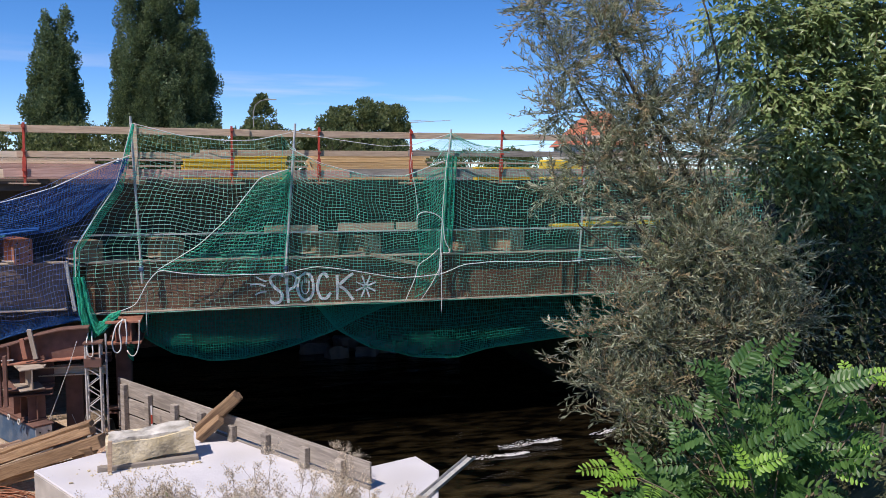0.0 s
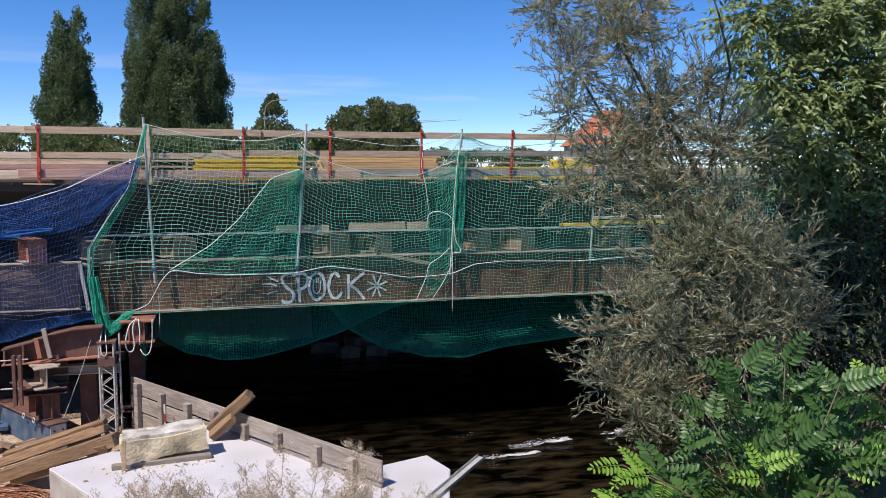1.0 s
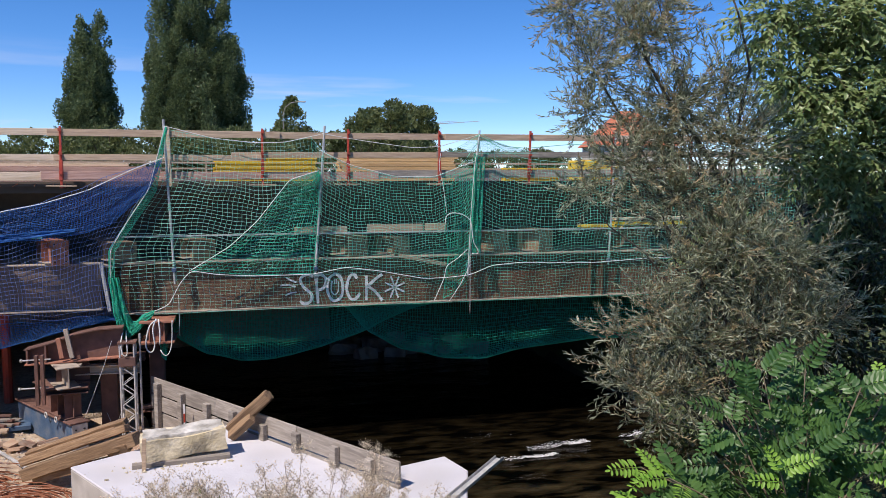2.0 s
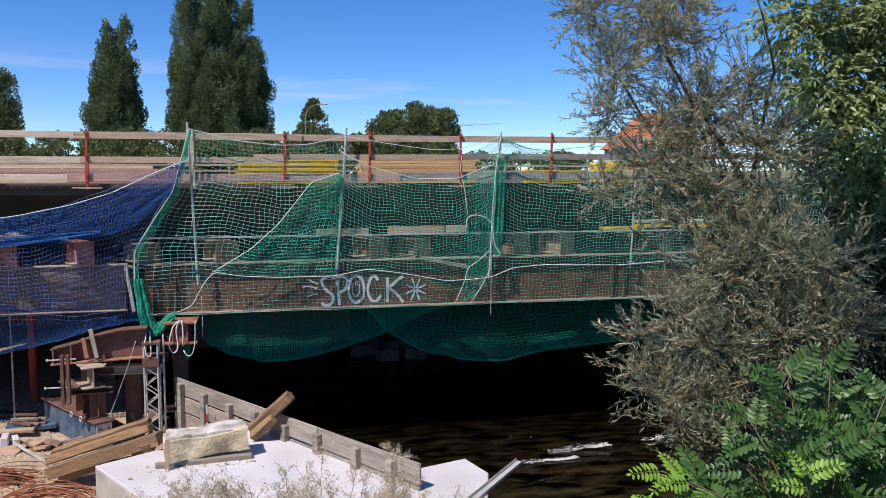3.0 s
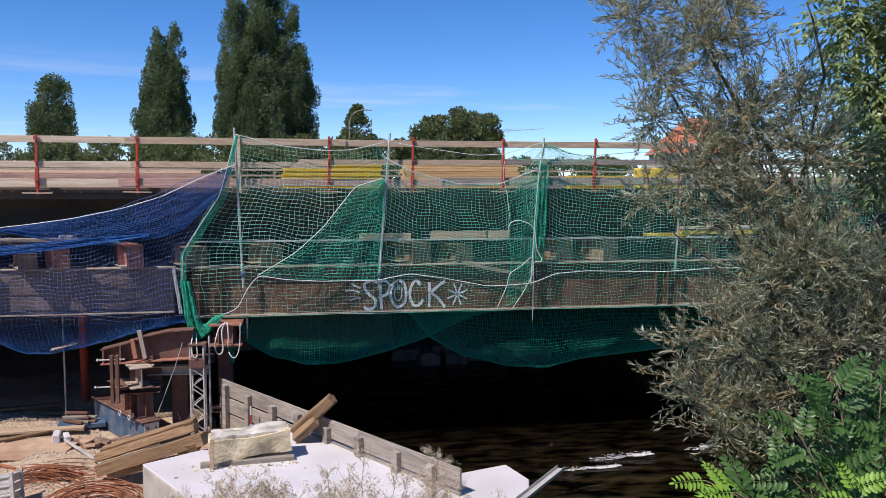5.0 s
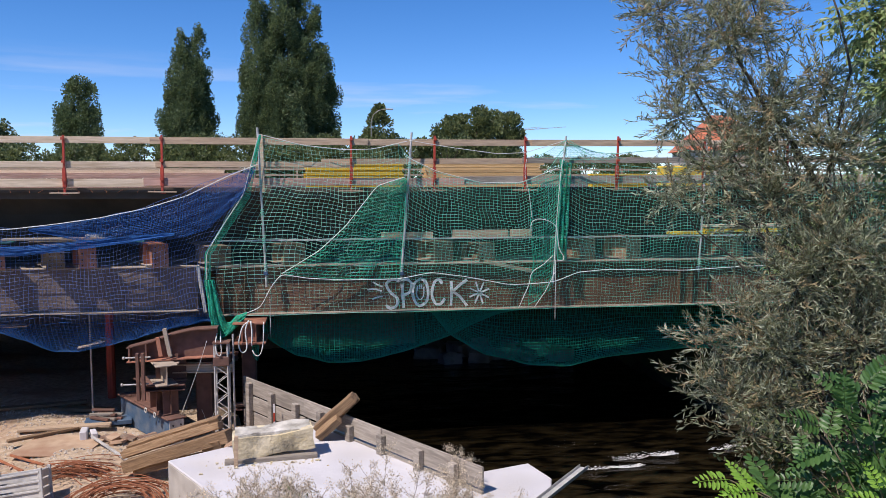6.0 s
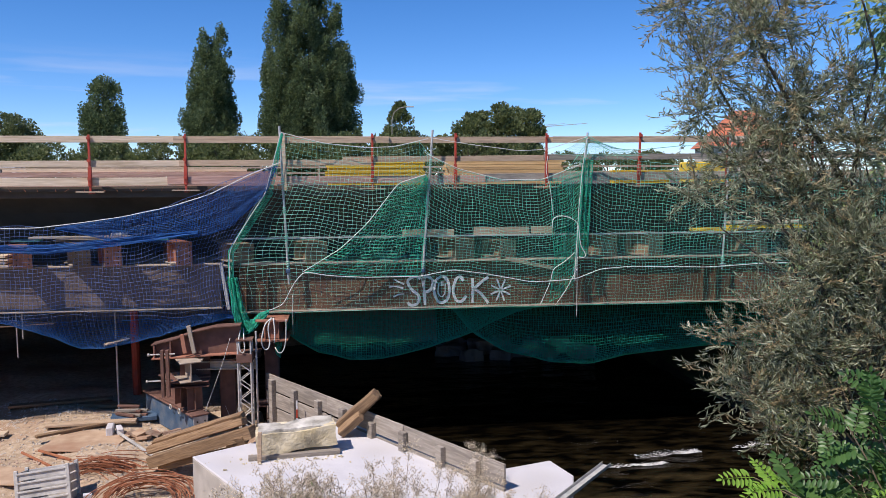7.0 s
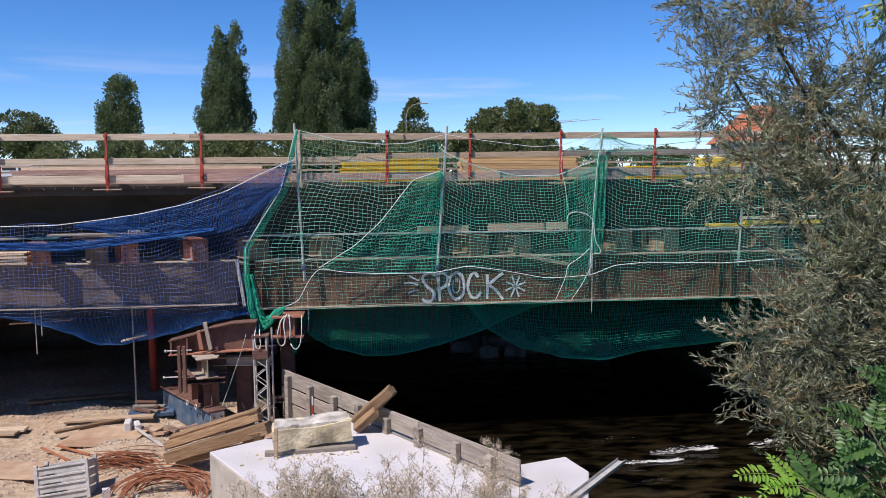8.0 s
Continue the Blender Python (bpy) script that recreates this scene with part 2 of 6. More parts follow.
L_SAGE = leaf_mat("grey_green_leaf", (0.05, 0.07, 0.045), (0.13, 0.16, 0.11), 0.25, 0.4)
L_WEED = leaf_mat("dry_weed", (0.52, 0.44, 0.31), (0.74, 0.65, 0.51), 0.3, 0.8)
L_WEED_GREEN = leaf_mat("pale_weed_leaf", (0.16, 0.19, 0.10), (0.27, 0.28, 0.16), 0.3, 0.8)


def paint_mat():
    m = mat("white_spray_paint", (0.72, 0.72, 0.73), (0.85, 0.85, 0.85), 14, 0.7, 0, 0.1, 60, (0.55, 0.5, 0.48), 0.4, 6)
    return m


def water_mat():
    """Shallow brown stream over a dark bed, shaded by colour towards the bridge, with small waves running with the
    flow.
    """
    m = bpy.data.materials.new("river_water")
    m.use_nodes = True
    n, l = m.node_tree.nodes, m.node_tree.links
    p = n["Principled BSDF"]
    tc, mp = n.new("ShaderNodeTexCoord"), n.new("ShaderNodeMapping")
    mp.inputs["Scale"].default_value = (0.55, 1.5, 1)
    mp.inputs["Rotation"].default_value = (0, 0, 0.35)
    a, b, bp, bp2 = n.new("ShaderNodeTexNoise"), n.new("ShaderNodeTexNoise"), n.new("ShaderNodeBump"), n.new("ShaderNodeBump")
    a.inputs["Scale"].default_value, a.inputs["Detail"].default_value = 1.6, 3
    b.inputs["Scale"].default_value, b.inputs["Detail"].default_value = 6.0, 4
    bp.inputs["Strength"].default_value, bp.inputs["Distance"].default_value = 0.55, 0.12
    bp2.inputs["Strength"].default_value, bp2.inputs["Distance"].default_value = 0.35, 0.04
    l.new(tc.outputs["Object"], mp.inputs["Vector"])
    for t in (a, b):
        l.new(mp.outputs["Vector"], t.inputs["Vector"])
    l.new(a.outputs["Fac"], bp.inputs["Height"])
    l.new(b.outputs["Fac"], bp2.inputs["Height"])
    l.new(bp.outputs["Normal"], bp2.inputs["Normal"])
    l.new(bp2.outputs["Normal"], p.inputs["Normal"])
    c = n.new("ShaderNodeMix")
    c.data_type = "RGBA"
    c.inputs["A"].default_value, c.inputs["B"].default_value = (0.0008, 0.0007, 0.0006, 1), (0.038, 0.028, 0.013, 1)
    # bed patches show by the bank; bridge shade is coloured in as Y grows
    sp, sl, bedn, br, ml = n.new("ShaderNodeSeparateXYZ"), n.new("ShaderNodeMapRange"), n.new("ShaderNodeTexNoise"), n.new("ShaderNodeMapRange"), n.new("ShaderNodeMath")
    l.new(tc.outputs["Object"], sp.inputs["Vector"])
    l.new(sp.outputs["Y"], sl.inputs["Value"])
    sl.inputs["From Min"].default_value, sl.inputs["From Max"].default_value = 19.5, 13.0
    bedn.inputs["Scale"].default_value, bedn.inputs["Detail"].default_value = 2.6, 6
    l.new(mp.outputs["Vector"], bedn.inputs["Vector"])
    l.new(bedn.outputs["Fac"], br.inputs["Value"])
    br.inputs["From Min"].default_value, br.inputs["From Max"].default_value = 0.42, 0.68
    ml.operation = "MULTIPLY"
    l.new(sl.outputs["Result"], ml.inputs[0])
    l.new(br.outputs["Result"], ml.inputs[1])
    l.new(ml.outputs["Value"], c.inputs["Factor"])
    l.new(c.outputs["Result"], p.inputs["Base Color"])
    p.inputs["Roughness"].default_value, p.inputs["IOR"].default_value = 0.08, 1.33
    return m


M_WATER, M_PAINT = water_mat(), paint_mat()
M_FOAM = mat("white_foam", (0.40, 0.40, 0.39), (0.7, 0.7, 0.7), 12, 0.6, 0, 0.5, 30)


# ---- mesh helpers ----
class Shape:
    """Collects vertices and faces for one mesh."""

    def __init__(self):
        self.v, self.f = [], []

    def add(self, v, f):
        k = len(self.v)
        self.v += [tuple(p) for p in v]
        self.f += [tuple(i + k for i in q) for q in f]
        return self

    def box(self, x0, x1, y0, y1, z0, z1, m=None):
        v = [Vector((x, y, z)) for x in (x0, x1) for y in (y0, y1) for z in (z0, z1)]
        if m is not None:
            v = [m @ p for p in v]
        return self.add(v, [(0, 1, 3, 2), (4, 6, 7, 5), (0, 4, 5, 1), (2, 3, 7, 6), (0, 2, 6, 4), (1, 5, 7, 3)])

    def tube(self, pts, r, n=6, r1=None, caps=True):
        pts = [Vector(p) for p in pts]
        r1 = r if r1 is None else r1
        v, f = [], []
        up = None
        for i, p in enumerate(pts):
            d = (pts[min(i + 1, len(pts) - 1)] - pts[max(i - 1, 0)]).normalized()
            if up is None:
                up = d.orthogonal().normalized()
            up = (up - d * up.dot(d))
            up = up.normalized() if up.length > 1e-6 else d.orthogonal().normalized()
            s = d.cross(up)
            q = r + (r1 - r) * i / max(len(pts) - 1, 1)
            v += [p + (up * math.cos(2 * math.pi * k / n) + s * math.sin(2 * math.pi * k / n)) * q for k in range(n)]
        for i in range(len(pts) - 1):
            f += [(i * n + k, i * n + (k + 1) % n, (i + 1) * n + (k + 1) % n, (i + 1) * n + k) for k in range(n)]
        if caps:
            f += [tuple(range(n - 1, -1, -1)), tuple(range((len(pts) - 1) * n, len(pts) * n))]
        return self.add(v, f)

    def prism(self, poly, z0, z1, m=None):
        n = len(poly)
        v = [Vector((x, y, z)) for z in (z0, z1) for x, y in poly]
        if m is not None:
            v = [m @ p for p in v]
        return self.add(v, [tuple(range(n - 1, -1, -1)), tuple(range(n, 2 * n))] + [(k, (k + 1) % n, n + (k + 1) % n, n + k) for k in range(n)])


def mesh_of(name, shape, material, bevel=0.0, smooth=False):
    me = bpy.data.meshes.new(name)
    me.from_pydata([tuple(p) for p in shape.v], [], shape.f)
    if bevel:
        bm = bmesh.new()
        bm.from_mesh(me)
        bmesh.ops.bevel(bm, geom=bm.edges[:], offset=bevel, segments=1, affect="EDGES", clamp_overlap=True)
        bm.to_mesh(me)
        bm.free()
    me.materials.append(material)
    if smooth:
        me.polygons.foreach_set("use_smooth", [True] * len(me.polygons))
    return me


def part(name, shape, material, parent, label="", bevel=0.0, smooth=False):
    ob = new(name, mesh_of(name, shape, material, bevel, smooth))
    ob.parent = parent
    return tagged(ob, label)


def thing(name, at, label, category, group="", kind="", rz=0.0, rx=0.0, ry=0.0):
    ob = new(name)
    ob.matrix_basis = pose(*at, rx, ry, rz)
    return tagged(ob, label, category, group, kind)


def solid(name, shape, material, label, category, group="", kind="", bevel=0.0, smooth=False, at=None):
    ob = new(name, mesh_of(name, shape, material, bevel, smooth))
    if at is not None:
        ob.matrix_basis = at
    return tagged(ob, label, category, group, kind)


def array_mesh(name, verts, faces, material):
    me = bpy.data.meshes.new(name)
    nv, nf, k = len(verts), len(faces), faces.shape[1]
    me.vertices.add(nv)
    me.vertices.foreach_set("co", np.asarray(verts, np.float32).ravel())
    me.loops.add(nf * k)
    me.loops.foreach_set("vertex_index", np.asarray(faces, np.int32).ravel())
    me.polygons.add(nf)
    me.polygons.foreach_set("loop_start", np.arange(0, nf * k, k, dtype=np.int32))
    me.update(calc_edges=True)
    me.materials.append(material)
    return me


def leaves(name, at, way, length, width, material, rng, fold=0.25, flat=0.0):
    """One mesh of pointed leaves at the places at, along the directions way: each four triangles, folded at the midrib."""
    n = len(at)
    way = way / np.maximum(np.linalg.norm(way, axis=1, keepdims=True), 1e-6)
    side = np.cross(way, rng.normal(size=(n, 3)) * (1 - flat) + np.array([-0.3, -0.35, 1.0]) * flat * 2)
    side /= np.maximum(np.linalg.norm(side, axis=1, keepdims=True), 1e-6)
    up = np.cross(side, way)
    ln = (length * rng.uniform(0.7, 1.2, n))[:, None]
    wd = (width * rng.uniform(0.8, 1.2, n))[:, None]
    mid = at + way * ln * 0.45
    v = np.stack([at, mid + side * wd * 0.5 + up * wd * fold, at + way * ln - up * ln * 0.12, mid - side * wd * 0.5 + up * wd * fold, mid], 1).reshape(-1, 3)
    base = (np.arange(n) * 5)[:, None, None]
    f = (np.array([[0, 4, 1], [1, 4, 2], [0, 3, 4], [3, 2, 4]])[None] + base).reshape(-1, 3)
    return array_mesh(name, v, f, material)


# ---- ground, river bed, water ----
def smooth01(a):
    a = np.clip(a, 0, 1)
    return a * a * (3 - 2 * a)


def fence_x(y):
    """The fence line along the river's near bank."""
    return -1.75 + (16.8 - y) * 0.655


def height(x, y):
    river_left = np.where(y < 16.8, fence_x(y), -1.75 + (16.8 - y) * 0.25)
    river_right = 10.0 - (y - 10) * 0.06 + np.where(y > 26, (y - 26) * 0.3, 0)
    site = 0.7 + 0.06 * np.sin(x * 1.7 + y) + 0.05 * np.sin(y * 2.3 - x * 0.8)
    bank_r = np.minimum(4.6, -0.4 + (x - river_right) * 1.1)
    z = np.where(x < river_left + 0.1, site, np.where(x > river_right, np.maximum(bank_r, -0.5), -0.5))
    near = smooth01((9.0 + np.clip(x - 4, 0, 2.5) - y) / 6.5)
    z = z * (1 - near) + 4.35 * near
    back = smooth01((y - 26.6) / 3.0)
    rear = 5.2 + 0.0 * x
    inside = (x > river_left + 0.1) & (x < river_right + 2)
    # rear bank carried on across the river, added to block light behind the bridge
    z = np.where(inside & (y > 20), z + (rear - z) * smooth01((y - 26.6) / 2.8), z * (1 - back) + rear * back)
    left = smooth01((-13 - x) / 4.0)
    return z * (1 - left) + np.maximum(z, 5.2) * left


def terrain():
    gx = np.concatenate([-np.geomspace(1500, 18, 14), np.arange(-17.5, 17.6, 0.25), np.geomspace(18, 1500, 14)])
    gy = np.concatenate([-np.geomspace(1500, 8, 12), np.arange(-7.5, 36, 0.25), np.geomspace(36.5, 2500, 16)])
    X, Y = np.meshgrid(gx, gy, indexing="ij")
    Z = height(X, Y)
    Z = Z + np.where((np.abs(X) < 17) & (Y > 0) & (Y < 30), 0.035 * np.sin(5.1 * X + 2.3 * Y) * np.sin(3.7 * Y - 1.9 * X), 0)
    n, m = X.shape
    idx = np.arange(n * m).reshape(n, m)
    f = np.stack([idx[:-1, :-1], idx[1:, :-1], idx[1:, 1:], idx[:-1, 1:]], -1).reshape(-1, 4)
    me = array_mesh("ground", np.stack([X, Y, Z], -1).reshape(-1, 3), f, M_GROUND)
    me.materials.append(M_GRASS)
    me.materials.append(M_BED)
    c = np.stack([X, Y, Z], -1).reshape(-1, 3)[f].mean(1)
    k = np.where(c[:, 2] < 0.1, 2, np.where((c[:, 2] > 1.6) | (c[:, 0] > 3), 1, 0))
    me.polygons.foreach_set("material_index", k.astype(np.int32))
    me.polygons.foreach_set("use_smooth", [True] * len(f))
    tagged(new("ground", me), "sandy building-site ground with grassy banks and river bed", "ground", "", "structure")


terrain()


def water_sheet():
    gx, gy = np.arange(-4, 16.01, 0.12), np.arange(2, 36.01, 0.12)
    X, Y = np.meshgrid(gx, gy, indexing="ij")
    w = smooth01((20 - Y) / 6) * 0.6 + 0.4
    Z = w * (0.022 * np.sin(4.2 * Y + 1.1 * X + 1.5 * np.sin(0.9 * X)) + 0.016 * np.sin(7.3 * Y - 2.4 * X + np.sin(2.1 * X)) + 0.012 * np.sin(3.1 * X + 9.2 * Y))
    n, m = X.shape
    idx = np.arange(n * m).reshape(n, m)
    f = np.stack([idx[:-1, :-1], idx[1:, :-1], idx[1:, 1:], idx[:-1, 1:]], -1).reshape(-1, 4)
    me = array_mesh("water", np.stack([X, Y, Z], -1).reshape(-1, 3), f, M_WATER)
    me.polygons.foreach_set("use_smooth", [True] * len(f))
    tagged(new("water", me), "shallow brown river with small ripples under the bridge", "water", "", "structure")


water_sheet()


# ---- bridge: deck slab, main beam in the shade behind, plate girders in front ----
bridge = thing("bridge", (0, 17.6, 0), "road bridge under repair with dark concrete deck on steel girders", "bridge", "", "structure")
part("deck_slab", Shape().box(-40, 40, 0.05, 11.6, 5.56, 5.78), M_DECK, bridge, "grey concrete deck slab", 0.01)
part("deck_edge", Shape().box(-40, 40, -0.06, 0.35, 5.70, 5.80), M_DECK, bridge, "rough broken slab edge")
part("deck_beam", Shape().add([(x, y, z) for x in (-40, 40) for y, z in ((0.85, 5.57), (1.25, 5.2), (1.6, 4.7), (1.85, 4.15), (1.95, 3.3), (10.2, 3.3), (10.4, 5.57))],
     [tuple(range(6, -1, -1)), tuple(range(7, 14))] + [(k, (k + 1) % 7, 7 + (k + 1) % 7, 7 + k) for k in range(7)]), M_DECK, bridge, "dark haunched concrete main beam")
# abutments are unseen additions that keep light out from the sides
part("abutment", Shape().box(-40, -12.5, 1.0, 11.0, -1, 5.57), M_DECK, bridge, "added concrete abutment closing the dark space below the deck")
part("abutment", Shape().box(13.5, 40, 0.8, 11.0, -1, 5.57), M_DECK, bridge, "added concrete abutment closing the dark space below the deck")
# unseen formwork floor between girder and beam, added to stop sun falling through
for i in range(46):
    part("platform_board", Shape().box(-24 + i, -23.01 + i, 0.1, 1.95, 4.02 + 0.012 * (i % 3), 4.06 + 0.012 * (i % 3)), M_BOARD_GREY, bridge)
# broken rebar ends along the slab edge
for i in range(34):
    x = -9.5 + i * 0.31 + random.uniform(-0.05, 0.05)
    if x < -1.6:
        part("rebar_end", Shape().tube([(x, -0.05, 5.74), (x + 0.03, -0.12, 5.76), (x + random.uniform(-0.06, 0.1), -0.16, 5.70)], 0.007, 4), M_REBAR, bridge)


def plate_girder(name, x0, x1, z0, z1, material, label, stiff, y=17.5, lip=0.17):
    g = thing(name, (x0, y, z0), label, "girder")
    h, ln = z1 - z0, x1 - x0
    part("web", Shape().box(0, ln, -0.008, 0.012, 0.025, h - 0.03), material, g)
    part("top_flange", Shape().box(0, ln, -lip, 0.17, h - 0.03, h), M_FLANGE, g, "dusty pale top flange", 0.006)
    part("bottom_flange", Shape().box(0, ln, -0.17, 0.17, 0, 0.025), M_FLANGE, g, "dusty pale bottom flange", 0.006)
    for s in stiff:
        part("stiffener", Shape().box(s - x0 - 0.008, s - x0 + 0.008, -0.14, -0.008, 0.025, h - 0.03), material, g)
    return g


plate_girder("plate_girder", -2.35, 22, 3.08, 4.14, M_GIRDER, "long brown painted steel girder with white graffiti", (-2.2, -1.75, 8.05, 8.35, 13, 18))
plate_girder("plate_girder", -24, -2.72, 3.17, 4.13, M_GIRDER_GREY, "grey brown steel girder behind blue netting", (-2.75, -8.4, -12.5), 17.62, 0.05)

# girder end: raking pale strut and clamp at the joint
solid("joint_strut", Shape().box(-0.035, 0.035, -0.03, 0.03, 0, 1.0), M_GALV, "pale leaning steel strut at the girder joint", "strut", at=pose(-2.55, 17.25, 3.18, 0, -8), bevel=0.006)


def graffiti():
    """White sprayed word on the girder web."""
    g = thing("graffiti", (0, 17.478, 0), "white sprayed graffiti word on the brown girder", "graffiti")
    def stroke(pts, r=0.037, name="stroke"):
        out = []
        for i in range(len(pts) - 1):
            p0, p1 = pts[max(i - 1, 0)], pts[i]
            p2, p3 = pts[i + 1], pts[min(i + 2, len(pts) - 1)]
            for k in range(5):
                t = k / 5
                out.append(tuple(0.5 * (2 * b + (c - a) * t + (2 * a - 5 * b + 4 * c - d) * t * t + (3 * b - a - 3 * c + d) * t ** 3) for a, b, c, d in zip(p0, p1, p2, p3)))
        out.append(pts[-1])
        s = Shape()
        v = []
        for i, (x, z) in enumerate(out):
            a, b = out[max(i - 1, 0)], out[min(i + 1, len(out) - 1)]
            dx, dz = b[0] - a[0], b[1] - a[1]
            q = math.hypot(dx, dz) or 1
            w = r * (0.85 + 0.3 * noise.noise((x * 9, z * 9, 0)))
            v += [(x - dz / q * w, 0, z + dx / q * w), (x + dz / q * w, 0, z - dx / q * w), (x + dz / q * w, -0.003, z - dx / q * w), (x - dz / q * w, -0.003, z + dx / q * w)]
        f = []
        for i in range(len(out) - 1):
            f += [(4 * i + k, 4 * i + (k + 1) % 4, 4 * i + 4 + (k + 1) % 4, 4 * i + 4 + k) for k in range(4)]
        part(name, s.add(v, f), M_PAINT, g)
    # three dashes before the word
    stroke([(0.98, 3.73), (1.10, 3.66), (1.20, 3.62)], 0.02, "dash")
    stroke([(0.86, 3.56), (1.02, 3.57), (1.18, 3.52)], 0.02, "dash")
    stroke([(0.96, 3.34), (1.08, 3.39), (1.2, 3.40)], 0.02, "dash")
    stroke([(1.56, 3.74), (1.42, 3.78), (1.28, 3.68), (1.36, 3.50), (1.52, 3.35), (1.50, 3.19), (1.36, 3.14), (1.27, 3.21)], name="letter_s")
    stroke([(1.62, 3.74), (1.64, 3.45), (1.66, 3.14)], name="letter_p")
    stroke([(1.58, 3.70), (1.72, 3.78), (1.84, 3.66), (1.78, 3.48), (1.66, 3.43)], name="letter_p")
    stroke([(2.04, 3.78), (1.90, 3.68), (1.86, 3.45), (1.94, 3.23), (2.06, 3.19), (2.18, 3.30), (2.20, 3.55), (2.12, 3.74), (2.02, 3.78)], name="letter_o")
    stroke([(1.97, 3.62), (1.95, 3.42), (2.02, 3.32), (2.10, 3.40), (2.11, 3.60)], 0.015, "letter_o")
    stroke([(2.02, 3.66), (2.02, 3.56)], 0.013, "letter_o")
    stroke([(2.06, 3.66), (2.06, 3.56)], 0.013, "letter_o")
    stroke([(2.52, 3.66), (2.44, 3.76), (2.34, 3.68), (2.29, 3.44), (2.36, 3.23), (2.48, 3.21), (2.58, 3.33)], name="letter_c")
    stroke([(2.72, 3.72), (2.73, 3.45), (2.72, 3.17)], name="letter_k")
    stroke([(3.08, 3.74), (2.96, 3.66), (2.84, 3.56), (2.75, 3.48)], name="letter_k")
    stroke([(2.76, 3.48), (2.92, 3.36), (3.08, 3.15)], name="letter_k")
    for a in range(4):
        c, s_ = math.cos(0.35 + a * math.pi / 4), math.sin(0.35 + a * math.pi / 4)
        stroke([(3.36 - 0.24 * c, 3.44 - 0.26 * s_), (3.36, 3.44), (3.36 + 0.24 * c, 3.44 + 0.26 * s_)], 0.021, "star_stroke")


graffiti()


# ---- parapet: boards on red clamp posts ----
def board(name, x0, x1, y, z0, z1, material, label, tilt=0.0, th=0.03):
    at = pose((x0 + x1) / 2, y, (z0 + z1) / 2, 0, tilt, 0)
    l = (x1 - x0) / 2
    return solid(name, Shape().box(-l, l, -th / 2, th / 2, -(z1 - z0) / 2, (z1 - z0) / 2), material, label, "board", "parapet boards", at=at, bevel=0.004)


OLD, FRESH = "weathered brown guard board fixed to red posts", "pale fresh timber guard board fixed to red posts"
for x0, x1, z0, z1, m, tl in ((-12, -3.3, 6.715, 6.85, M_BOARD_NEW, 0.05), (-3.6, 0.9, 6.70, 6.84, M_BOARD, 0.02), (0.8, 4.6, 6.70, 6.835, M_BOARD, -0.15), (4.5, 8.7, 6.71, 6.85, M_BOARD, -0.2), (8.6, 14, 6.73, 6.87, M_BOARD_NEW, -0.3)):
    board("guard_board", x0, x1, 17.42 - (0.04 if x0 in (-3.6, 4.5) else 0), z0, z1, m, FRESH if m is M_BOARD_NEW else OLD, tl)
for x0, x1, z0, z1, m, tl in ((-12, -3.4, 6.21, 6.34, M_BOARD_NEW, 0.0), (-3.5, 0.6, 6.22, 6.345, M_BOARD, 0.0), (-0.1, 4.4, 6.30, 6.42, M_BOARD, -0.3), (4.3, 9, 6.33, 6.46, M_BOARD_GREY, -0.2), (8.9, 14, 6.36, 6.5, M_BOARD, -0.2)):
    board("guard_board", x0, x1, 17.42 - (0.04 if x0 in (-3.5, 4.3) else 0), z0, z1, m, FRESH if m is M_BOARD_NEW else OLD, tl)
for x0, x1, z0, z1, m, tl in ((-12, -3.35, 5.82, 5.985, M_BOARD_NEW, 0.0), (-3.75, 3.0, 5.84, 6.0, M_STUB, 0.0), (2.9, 9, 5.87, 6.05, M_BOARD_GREY, -0.3), (8.9, 14, 5.9, 6.08, M_BOARD, -0.3)):
    board("toe_board", x0, x1, 17.43 - (0.035 if x0 == -3.75 else 0), z0, z1, M_BOARD_RED if m is M_STUB else m, "weathered toe board along the deck edge", tl)
board("batten", -7.3, -2.2, 18.12, 6.108, 6.17, M_BOARD_NEW, "timber batten lying on the reddish board stack", 0.0)
for x0 in (-1.32,):
    solid("timber_post", Shape().box(-0.045, 0.045, -0.03, 0.03, 0, 1.2), M_BOARD_NEW, "short timber post in the parapet", "post", at=pose(-1.33, 17.36, 5.7, 0, -1), bevel=0.005)


def clamp_post():
    p = thing("guard_post", (0, 0, 0), "red painted steel guard post clamped to the slab edge", "post", "guard posts")
    part("upright", Shape().box(-0.022, 0.022, -0.022, 0.022, 0, 1.19), M_RED, p, "", 0.004)
    part("sleeve", Shape().box(-0.034, 0.034, -0.034, 0.034, 0.13, 0.52), M_RED, p, "", 0.004)
    part("foot", Shape().box(-0.03, 0.03, -0.04, 0.2, -0.03, 0.02), M_RED, p)
    part("foot_batten", Shape().box(-0.28, 0.28, -0.06, 0.02, 0.0, 0.026), M_BOARD, p, "pale timber batten under the foot", 0.003)
    for z in (0.28, 0.66, 1.12):
        part("bracket", Shape().box(-0.03, 0.03, -0.07, -0.022, z - 0.03, z - 0.015).box(-0.03, 0.03, -0.08, -0.066, z - 0.03, z + 0.03), M_RED, p)
    return p


first = clamp_post()
first.matrix_basis = pose(-7.44, 17.36, 5.66, 0, 0.4)
